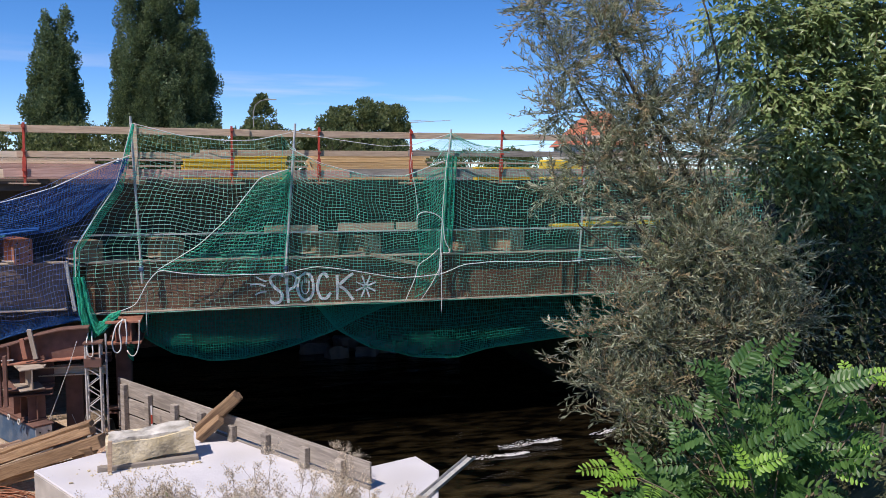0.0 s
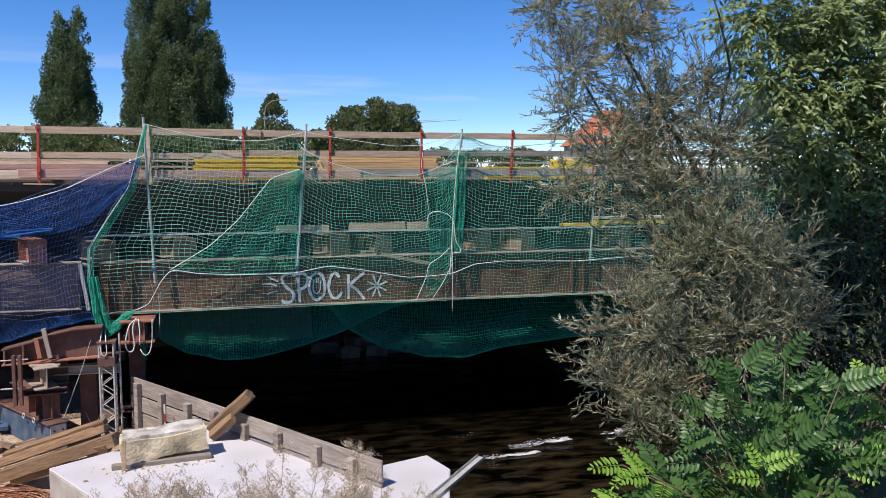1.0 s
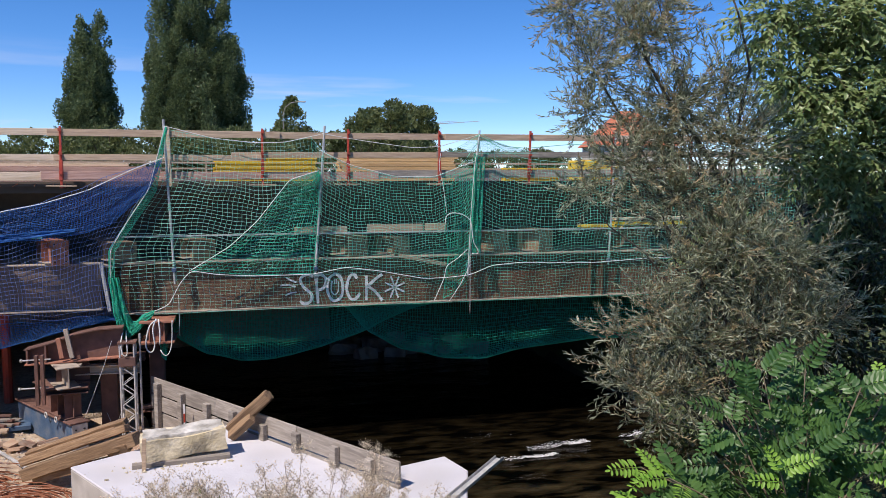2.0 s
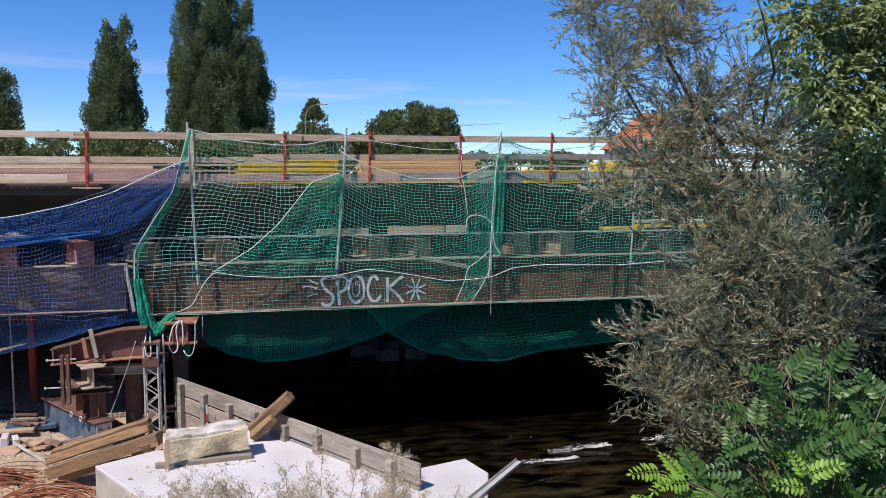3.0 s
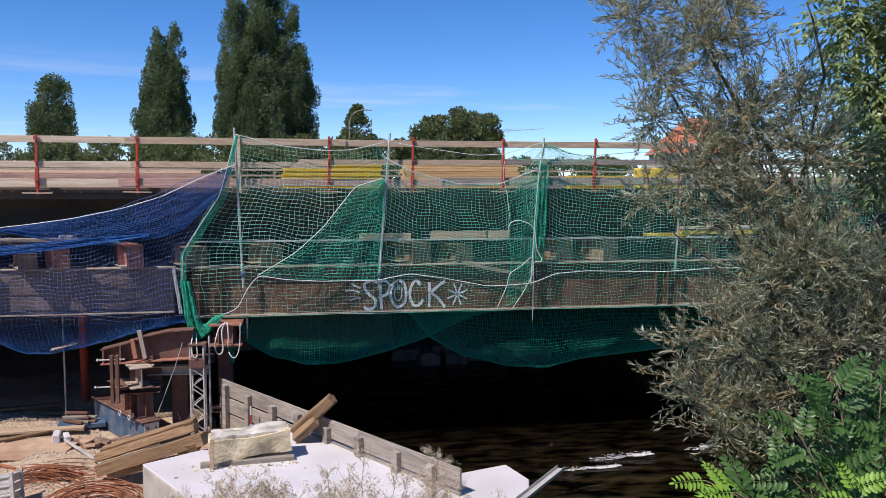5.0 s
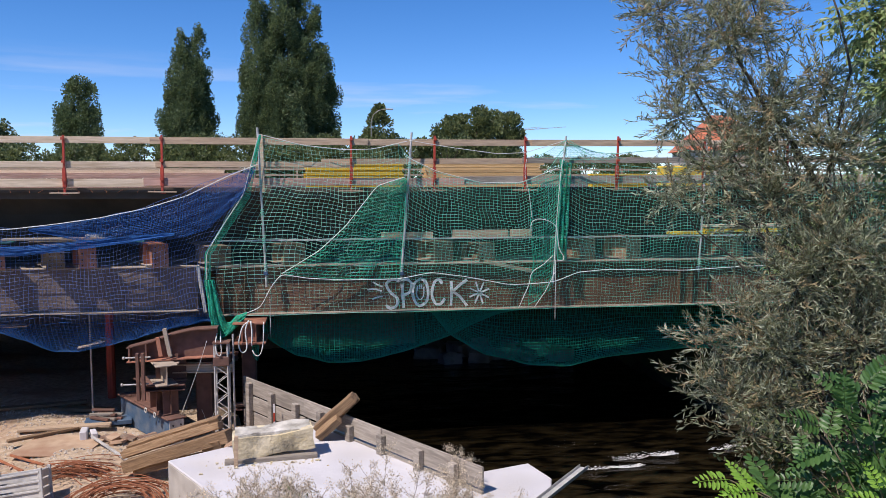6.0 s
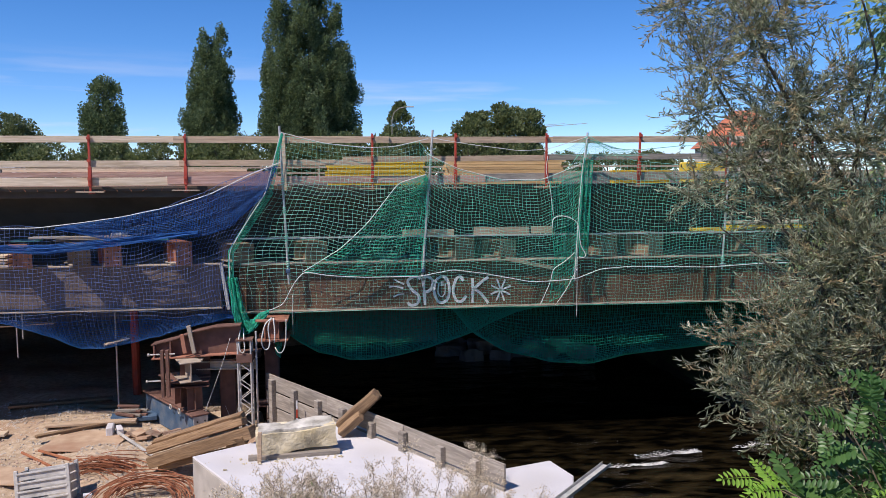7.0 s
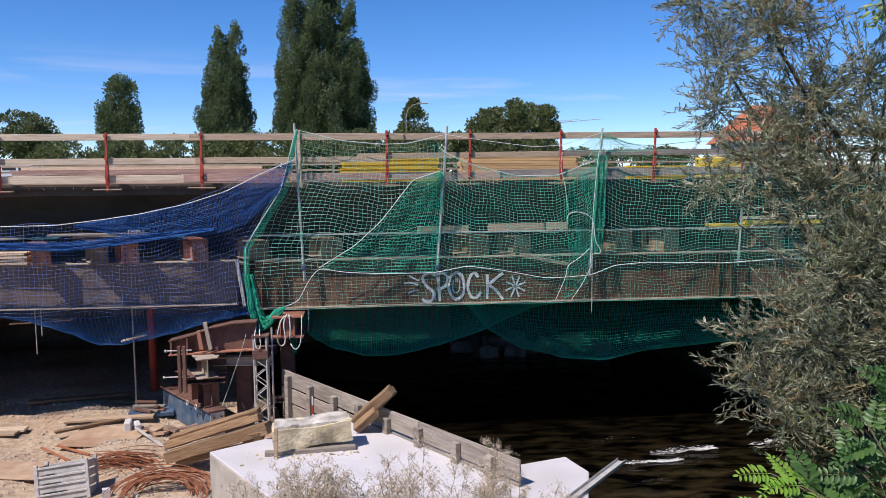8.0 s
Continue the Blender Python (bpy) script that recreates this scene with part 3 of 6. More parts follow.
for x, z, lean in ((-9.6, 5.65, 0), (-5.29, 5.68, 0.3), (-3.37, 5.70, 0.6), (0.53, 5.71, 0.3), (2.33, 5.72, 0.4), (4.36, 5.72, -0.2), (6.47, 5.74, 1.2), (8.55, 5.75, 0.3), (10.6, 5.76, 0)):
    copy_thing(first, pose(x, 17.36, z, 0, lean))


# ---- tall net poles with couplers ----
def net_pole(x, z0, z1, lean, knots):
    p = thing("net_pole", (x, 17.22, z0), "galvanised scaffold pole with green net cords tied to it", "pole", "net poles", ry=lean)
    part("tube", Shape().tube([(0, 0, 0), (0, 0, z1 - z0)], 0.024, 8), M_GALV, p)
    for k in knots:
        part("cord_tie", Shape().tube([(0.03 * math.cos(a), 0.03 * math.sin(a), k + 0.008 * a) for a in np.arange(0, 19, 0.8)], 0.011, 5), M_PALE_NET, p, "pale green cord wound round the pole")
    part("coupler", Shape().box(-0.045, 0.045, -0.045, 0.045, knots[0] - 0.1, knots[0] - 0.02), M_BLUE_STEEL, p, "bluish clamp coupler", 0.008)
    return p


net_pole(-1.28, 3.70, 7.05, -2.2, (0.35, 0.9, 1.5, 2.1))
net_pole(1.58, 3.80, 6.98, 4.4, (0.2, 0.7, 1.3, 1.9, 2.4))
net_pole(4.98, 3.65, 6.93, 4.6, (0.3, 1.2, 2.2, 2.9))
net_pole(8.42, 3.85, 6.9, 2.4, (0.15, 0.8, 1.4, 2.0))


# ---- nets ----
def net_mesh(name, G, r, material):
    """Knotted netting: a grid of points G, with a thin three-sided cord along every row and column."""
    G = np.asarray(G, float)
    V, F, off = [], [], 0
    R2 = np.broadcast_to(np.asarray(r, float), G.shape[:2])
    for g, r in ((G, R2[..., None]), (G.transpose(1, 0, 2), R2.T[..., None])):
        n, m, _ = g.shape
        d = np.gradient(g, axis=0)
        d /= np.maximum(np.linalg.norm(d, axis=2, keepdims=True), 1e-6)
        a = np.cross(d, np.array([0.3, 1.0, 0.2]))
        a /= np.maximum(np.linalg.norm(a, axis=2, keepdims=True), 1e-6)
        b = np.cross(d, a)
        v = np.stack([g + r * (a * math.cos(k * 2.0944) + b * math.sin(k * 2.0944)) for k in range(3)], 2)
        idx = np.arange(n * m * 3).reshape(n, m, 3) + off
        for k in range(3):
            q = (k + 1) % 3
            F.append(np.stack([idx[:-1, :, k], idx[:-1, :, q], idx[1:, :, q], idx[1:, :, k]], -1).reshape(-1, 4))
        V.append(v.reshape(-1, 3))
        off += n * m * 3
    return array_mesh(name, np.concatenate(V), np.concatenate(F), material)


def net(name, G, r, material, label):
    ob = tagged(new(name, net_mesh(name, G, r, material)), label, "safety net", "safety nets")
    G = np.asarray(G)
    for edge in (G[0], G[-1], G[:, 0], G[:, -1]):
        part("border_cord", Shape().tube(edge[::2], 0.0065, 4, None, False), material, ob)
    return ob


def wob(a, b, s=1.0):
    return s * (np.sin(2.1 * a + 1.3 * b) + 0.6 * np.sin(4.7 * a - 2.2 * b + 1) + 0.4 * np.sin(9.3 * a + 5.1 * b))


def green_front():
    nx, nz = 178, 48
    X0 = np.linspace(-1.36, 13.4, nx)[:, None]
    v = np.linspace(0, 1, nz)[None, :]
    ztop = np.interp(X0, [-1.36, -0.46, 0.42, 0.98, 1.56, 1.78, 2.36, 3.3, 4.2, 4.8, 5.1, 5.3, 5.75, 6.3, 7.4, 8.5, 10, 13.4], [6.85, 6.68, 6.59, 6.61, 6.72, 6.43, 6.12, 5.9, 5.88, 6.1, 6.6, 6.75, 6.5, 6.3, 6.2, 6.3, 6.1, 6.1])
    Z = ztop + (3.10 - ztop) * v
    xl = np.interp(Z, [2.6, 3.1, 3.78, 4.45, 5.0, 5.66, 6.94], [-2.29, -2.36, -2.49, -2.46, -2.14, -1.7, -1.38])
    sh = np.exp(-np.maximum(X0 + 1.36, 0) / 1.0)
    X = X0 + (xl + 1.36) * sh + 0.035 * wob(Z * 1.1, X0 * 0.7)
    near = np.minimum.reduce([np.abs(X0 - p) for p in (-1.3, 1.62, 5.0, 8.45)])
    belly = np.sin(np.pi * np.clip(v * 1.15, 0, 1))
    Y = 17.2 - 0.10 * belly * np.clip(near, 0, 1) + 0.035 * wob(X0 * 1.2, Z * 1.6)
    Z = Z - 0.10 * np.clip(near / 1.6, 0, 1) * np.sin(np.pi * v) + 0.05 * wob(X0 * 0.8 + 2, Z * 0.7) * np.sin(np.pi * v)
    return np.stack([X, Y, Z], -1)


FRONT = green_front()
CORD = np.where((FRONT[..., 2] > 5.92) | (FRONT[..., 2] < 3.93), 0.0025, 0.0042)
net("safety_net", FRONT[:36], CORD[:36], M_PALE_NET, "pale whitish-green safety net hung over the girder")
net("safety_net", FRONT[35:], CORD[35:], M_MID_NET, "sea-green knotted safety net hung over the girder")


def ruled(a, b, n, m, sag=0.0, fold=0.0, seed=0):
    """Netting between two polylines a and b (lists of points), n cords along, m across."""
    def along(p, k):
        p = np.array(p, float)
        s = np.concatenate([[0], np.cumsum(np.linalg.norm(np.diff(p, axis=0), axis=1))])
        t = np.linspace(0, s[-1], k)
        return np.stack([np.interp(t, s, p[:, i]) for i in range(3)], -1)
    A, B = along(a, n), along(b, n)
    t = np.linspace(0, 1, m)[None, :, None]
    G = A[:, None] * (1 - t) + B[:, None] * t
    u = np.linspace(0, 1, n)[:, None]
    G[..., 2] -= sag * np.sin(np.pi * t[..., 0]) * (0.6 + 0.4 * np.sin(np.pi * u))
    G[..., 1] += fold * np.sin(t[..., 0] * m * 0.9 + 3 * u + seed) + 0.02 * wob(u * 6 + seed, t[..., 0] * 5)
    return G


Y0 = 17.12
net("safety_net", ruled([(1.66, Y0, 6.02), (1.07, Y0, 5.84), (0.38, Y0 - 0.03, 4.97), (-0.18, Y0 - 0.03, 4.46), (-0.96, Y0, 3.99)], [(1.72, Y0, 6.0), (1.64, Y0, 5.2), (1.58, Y0, 4.4), (1.53, Y0, 3.86)], 30, 24, 0.1, 0.05), 0.0048, M_GREEN_NET, "green net fold drawn aside in a slanting edge")
net("safety_net", ruled([(5.1, Y0, 6.4), (5.05, Y0, 5.3), (5.03, Y0, 4.2)], [(5.33, Y0, 6.3), (5.3, Y0, 5.3), (5.26, Y0, 4.2)], 30, 18, 0, 0.05, 2), 0.006, M_GREEN_NET, "gathered green net strip hanging beside a pole")
net("safety_net", ruled([(4.38, Y0, 5.9), (4.42, Y0, 4.9), (4.5, Y0, 4.2), (4.4, Y0, 3.2)], [(5.1, Y0, 6.1), (5.05, Y0, 5.2), (4.98, Y0, 4.1), (4.95, Y0, 3.6)], 30, 14, 0.05, 0.04, 4), 0.0042, M_GREEN_NET, "green net gathered towards a pole")
net("safety_net", ruled([(-1.36, 17.1, 6.9), (-1.72, 17.08, 5.66), (-2.16, 17.06, 5.0), (-2.50, 17.05, 4.45), (-2.52, 17.05, 3.78), (-2.40, 17.05, 3.1)], [(-1.33, 17.12, 6.88), (-1.58, 17.1, 5.6), (-2.02, 17.1, 4.95), (-2.40, 17.08, 4.4), (-2.42, 17.08, 3.75), (-2.28, 17.08, 3.1)], 90, 7, 0, 0.03, 1), 0.005, M_GREEN_NET, "green bundled edge of the safety net")
net("safety_net", ruled([(-2.42, 17.0, 3.3), (-2.36, 16.98, 2.9), (-2.26, 16.96, 2.66), (-2.05, 16.95, 2.75), (-1.75, 16.97, 3.05)], [(-2.28, 17.02, 3.2), (-2.16, 17.0, 2.88), (-2.1, 17.0, 2.84), (-1.98, 17.0, 2.95), (-1.72, 17.0, 3.12)], 44, 16, 0.04, 0.07, 3), 0.0045, M_GREEN_NET, "bunched green net corner tied below the girder")
for k in range(2):
    net("safety_net", ruled([(-2.50, 16.98 - 0.04 * k, 3.9), (-2.43, 16.94, 3.2), (-2.31, 16.92, 2.70), (-2.12, 16.9, 2.73), (-1.9, 16.92, 2.95), (-1.70, 16.95, 3.12)], [(-2.36 + 0.03 * k, 16.98, 3.9), (-2.22, 16.95, 3.3), (-2.10, 16.95, 2.99), (-2.02, 16.93, 3.0), (-1.9, 16.95, 3.13), (-1.68, 16.95, 3.2)], 48, 16, 0.03, 0.05, 3 + 2 * k), 0.0042, M_GREEN_NET, "bunched green net corner tied below the girder")
net("safety_net", ruled([(5.2, 17.08, 6.83), (5.2, 17.08, 6.8), (5.2, 17.08, 6.78)], [(4.5, 17.12, 6.45), (5.3, 17.1, 6.4), (6.6, 17.14, 6.42)], 24, 9, 0.05, 0.02, 6), 0.003, M_PALE_NET, "net fan tied up to a pole top")
net("safety_net", ruled([(-1.62, 17.3, 2.6), (-1.6, 17.3, 2.2)], [(-1.46, 17.3, 2.6), (-1.5, 17.3, 2.1)], 12, 6, 0, 0.04, 5), 0.008, M_GREEN_NET, "small bunch of green net hanging down")


# added cord that stands in for the net's brightly lit lower edge
def bright_edge_cord(G, label):
    G = np.asarray(G)
    k = G[..., 2].argmin(1)
    q = G[np.arange(len(G)), k] + np.array([0, 0, -0.008])
    for _ in range(2):
        q[1:-1] = (q[:-2] + 2 * q[1:-1] + q[2:]) / 4
    solid("cord", Shape().tube(q, 0.012, 5), M_GREEN_NET, label, "rope", "ropes", smooth=True)


def hammock(xs, zs, y0, y1, zf, zb, nx, ny):
    X = np.linspace(xs[0], xs[-1], nx)[:, None]
    low = np.interp(X, xs, zs)
    t = np.linspace(0, 1, ny)[None, :]
    rim = zf + (zb - zf) * t
    s = np.sin(np.pi * t) ** 0.8
    Z = rim + (low - rim) * s + 0.018 * wob(X * 0.6, t * 4)
    Y = y0 + (y1 - y0) * t + 0.02 * wob(X * 0.7, t * 2) * s
    return np.stack([X + 0 * t, Y, Z], -1)


SAG = hammock([-1.42, -1.32, -0.71, -0.02, 0.7, 1.8, 2.81, 3.84, 4.64], [2.7, 2.45, 2.05, 1.88, 1.89, 2.13, 2.48, 2.89, 3.12], 17.47, 18.25, 3.06, 2.95, 110, 40)
net("safety_net", SAG, 0.0038, M_GREEN_NET, "dark green catch net sagging below the girder")
bright_edge_cord(SAG, "green cord added for the bright lower edge of the catch net")
SAG = hammock([2.19, 2.81, 3.58, 4.52, 5.48, 6.32, 6.9, 8.38, 10.05, 11.87], [3.17, 2.41, 1.93, 1.67, 1.59, 1.75, 1.86, 1.92, 1.89, 2.35], 17.52, 18.4, 3.04, 2.95, 165, 42)
net("safety_net", SAG, 0.0038, M_GREEN_NET, "dark green catch net sagging below the girder")
bright_edge_cord(SAG, "green cord added for the bright lower edge of the catch net")


def blue_net():
    nx, n1, n2 = 84, 27, 40
    X0 = np.linspace(-9.0, -1.42, nx)[:, None]
    top = np.interp(X0, [-9, -7.37, -6.26, -5.36, -4.57, -3.65, -2.84, -2.01, -1.42], [5.05, 4.96, 4.97, 5.07, 5.18, 5.37, 5.62, 6.03, 6.26])
    t = np.linspace(0, 1, n1)[None, :]
    right = np.interp(3.2 + (top - 3.2) * (1 - t), [3.1, 3.8, 4.5, 5.0, 5.7, 6.3], [-2.42, -2.5, -2.5, -2.2, -1.75, -1.42])
    w = np.clip((X0 + 9) / 7.58, 0, 1) ** 3
    Z = top + (3.12 - top) * t
    Xa = X0 + (right + 1.42) * w + 0.02 * wob(Z, X0)
    Ya = 17.12 + 0.05 * wob(X0 * 0.9, Z) - 0.06 * np.sin(np.pi * t)
    A = np.stack([Xa, Ya, Z + 0.03 * wob(X0 * 0.7, Z * 0.8)], -1)
    low = np.interp(X0, [-9, -7.99, -7.28, -6.45, -5.63, -5.26, -4.39, -3.39, -2.4, -1.42], [3.0, 3.06, 2.97, 2.69, 2.29, 2.33, 2.43, 2.63, 2.83, 2.95])
    q = np.linspace(0, 1, n2 + 1)[None, 1:]
    sag = np.sin(np.pi * np.clip(q, 0, 1)) ** 0.8
    rim = 3.12 - 0.1 * q
    Zb = rim + (low - rim) * sag + 0.02 * wob(X0, q * 4)
    B = np.stack([Xa[:, -1:] + 0 * q, Ya[:, -1:] + 1.4 * q, Zb], -1)
    return np.concatenate([A, B], 1)


BLUE = blue_net()
net("safety_net", BLUE[:, :28], 0.0032, M_PALE_BLUE_NET, "blue knotted safety net hung in front of the girder")
net("safety_net", BLUE[:, 27:], 0.0038, M_BLUE_NET, "dense blue catch net sagging below the girder")
for k in range(2):
    net("safety_net", ruled([(-5.9, 17.04 - 0.03 * k, 4.98), (-4.4, 17.04 - 0.03 * k, 5.2), (-3.3, 17.04, 5.45), (-2.3, 17.04, 5.85), (-1.46, 17.04, 6.22)], [(-5.9, 17.04, 4.95), (-4.7, 17.03, 4.68), (-3.7, 17.02 - 0.03 * k, 4.66), (-2.9, 17.02, 4.80), (-2.45, 17.02, 4.95 + 0.05 * k), (-1.72, 17.04, 5.62)], 78 + 9 * k, 20 + 3 * k, 0.06 - 0.09 * k, 0.02, 2 + k), 0.0029, M_BLUE_NET, "blue net lying double below its top rope")
for k in range(2):
    net("safety_net", ruled([(-9, 17.0, 4.70), (-7.4, 17.0, 4.64), (-6.06, 17.0, 4.62), (-4.7, 17.0, 4.75), (-3.1, 17.0, 4.88)], [(-9, 16.98, 4.58), (-7.4, 16.98, 4.52), (-6.06, 16.98, 4.45), (-4.7, 16.98, 4.60), (-3.1, 16.98, 4.82)], 150, 8 + k, 0.01, 0.03, 1 + 2 * k), 0.0062, M_BLUE_NET, "bunched blue net band")


# ---- ropes ----
def rope(pts, r=0.012, label="white rope tied along the net", material=None, n=5):
    p = np.array(pts, float)
    s = np.concatenate([[0], np.cumsum(np.linalg.norm(np.diff(p, axis=0), axis=1))])
    k = max(int(s[-1] / 0.06), 6)
    t = np.linspace(0, s[-1], k)
    q = np.stack([np.interp(t, s, p[:, i]) for i in range(3)], -1)
    for _ in range(3):
        q[1:-1] = (q[:-2] + 2 * q[1:-1] + q[2:]) / 4
    return solid("rope", Shape().tube(q, r * 0.8, n), material or M_ROPE, label, "rope", "ropes", smooth=True)


R = 17.02
rope([(-1.72, R, 3.17), (-1.4, R, 3.29), (-1.16, R, 3.75), (-0.96, R, 3.99), (-0.42, R, 3.89), (0.36, R, 3.84), (1.51, R, 3.84), (2.22, R, 3.97), (2.94, R, 3.87), (3.94, R, 3.67), (4.45, R, 3.68), (4.97, R, 3.72), (5.49, R, 3.92), (6.17, R, 3.97), (7.98, R, 3.92), (9.44, R, 3.99), (12, R, 4.0)])
rope([(1.66, R, 6.02), (1.07, R, 5.84), (0.38, R, 4.97), (-0.18, R, 4.46), (-0.96, R, 3.99)], 0.011)
rope([(-1.36, R, 6.9), (-0.46, R + .1, 6.68), (0.42, R + .1, 6.59), (0.98, R + .1, 6.61), (1.72, R + .1, 6.78)], 0.010, "white rope slung between net poles")
rope([(1.7, R + .1, 6.45), (2.36, R + .1, 6.14), (3.33, R + .1, 5.9), (4.2, R + .1, 5.9), (5.1, R + .1, 6.24)], 0.009, "white rope slung between net poles")
rope([(1.75, R + .1, 6.8), (2.6, R + .1, 6.66), (3.7, R + .1, 6.52), (4.3, R + .1, 6.55), (5.2, R + .1, 6.82)], 0.008, "thin rope slung between net poles")
rope([(5.22, R, 6.82), (5.75, R + .1, 6.58), (6.29, R + .1, 6.53), (7.38, R + .1, 6.63), (8.52, R + .1, 6.6), (10, R + .1, 6.5)], 0.009, "pale green rope at the net top", M_PALE_NET)
rope([(-9, R, 5.07), (-7.37, R, 4.97), (-6.26, R, 4.98), (-5.36, R, 5.08), (-4.57, R, 5.19), (-3.65, R, 5.38), (-2.84, R, 5.63), (-2.01, R, 6.04), (-1.40, R, 6.28)], 0.012, "white top rope of the blue net")
rope([(-1.37, R, 6.9), (-1.70, R, 5.66), (-2.14, R, 5.0), (-2.47, R, 4.45), (-2.49, R, 3.78), (-2.36, R, 3.1), (-2.28, 16.95, 2.5)], 0.011, "pale rope along the net edge")
rope([(-2.26, 16.8, 2.85), (-2.27, 16.46, 2.66), (-2.24, 16.44, 2.42), (-2.18, 16.44, 2.36), (-2.13, 16.44, 2.45), (-2.16, 16.46, 2.66), (-2.2, 16.8, 2.85)], 0.014, "white rope loop hanging down")
rope([(-1.6, 16.72, 3.06), (-1.74, 16.7, 3.0), (-1.84, 16.7, 2.6), (-1.80, 16.7, 2.4), (-1.71, 16.7, 2.37), (-1.65, 16.7, 2.5), (-1.70, 16.7, 2.9), (-1.62, 16.72, 3.08)], 0.018, "white rope loop hung over a beam end")
rope([(-1.58, 16.72, 3.07), (-1.55, 16.7, 2.8), (-1.57, 16.7, 2.55)], 0.02, "white rope end hung over a beam end")
rope([(-1.32, 16.72, 3.04), (-1.33, 16.7, 2.6), (-1.38, 16.7, 2.35), (-1.48, 16.7, 2.28), (-1.56, 16.72, 2.45)], 0.014, "thin pale rope loop below a beam end")
rope([(-1.2, 17.0, 3.5), (-1.2, 17.0, 2.66)], 0.006, "thin white cord hanging down")
rope([(4.98, R, 4.2), (4.98, R, 3.6), (4.98, R, 2.86)], 0.008, "white cord hanging from a net pole")
rope([(4.42, R, 4.85), (4.4, R, 5.05), (4.55, R, 5.12), (4.8, R, 5.08), (5.0, R, 4.95), (5.02, R, 4.7), (5.06, R, 4.4), (5.2, R, 4.25), (5.16, R, 4.15), (5.02, R, 4.2)], 0.012, "slack white rope knotted to a pole")
rope([(4.92, R, 4.3), (4.7, R, 4.1), (4.42, R, 3.94), (4.4, R, 3.7), (4.15, R, 3.15)], 0.010, "white rope tied down to the girder")
rope([(4.98, R, 3.95), (4.75, R, 3.5), (4.5, R, 3.15)], 0.009, "white rope tied down to the girder")
rope([(5.18, R, 6.8), (5.08, R, 6.2), (5.0, R, 5.2), (4.95, R, 4.2), (4.92, R, 3.7)], 0.010, "white rope running down a pole")
rope([(4.3, R, 6.4), (4.26, R, 6.1), (4.36, R, 5.7), (4.44, R, 5.1)], 0.008, "slack cord hanging from a post")


# ---- trees ----
def limb_points(p0, p1, bend, n, rng):
    t = np.linspace(0, 1, n)[:, None]
    q = p0 + (p1 - p0) * t
    q = q + np.sin(np.pi * t) * bend
    return q + rng.normal(size=q.shape) * 0.02 * np.linalg.norm(p1 - p0) * t * (1 - t) * 4


def far_leaves(name, at, way, length, width, material, rng):
    """One mesh of small folded leaves for far crowns: one bent quad each."""
    n = len(at)
    way = way / np.maximum(np.linalg.norm(way, axis=1, keepdims=True), 1e-6)
    side = np.cross(way, rng.normal(size=(n, 3)))
    side /= np.maximum(np.linalg.norm(side, axis=1, keepdims=True), 1e-6)
    up = np.cross(side, way)
    ln = (length * rng.uniform(0.7, 1.3, n))[:, None]
    wd = (width * rng.uniform(0.8, 1.2, n))[:, None]
    mid = at + way * ln * 0.45 + up * wd * 0.2
    v = np.stack([at, mid + side * wd * 0.5, at + way * ln, mid - side * wd * 0.5], 1).reshape(-1, 3)
    f = np.arange(4 * n).reshape(n, 4)
    return array_mesh(name, v, f, material)


SPIRE = [(0, 0.55), (0.1, 0.85), (0.3, 1.0), (0.55, 0.92), (0.75, 0.80), (0.9, 0.55), (1, 0.08)]
ROUND = [(0, 0.5), (0.2, 0.85), (0.45, 1.0), (0.7, 0.95), (0.88, 0.7), (1, 0.25)]
CONE = [(0, 1.0), (0.3, 1.0), (0.6, 0.62), (0.85, 0.25), (1, 0.02)]


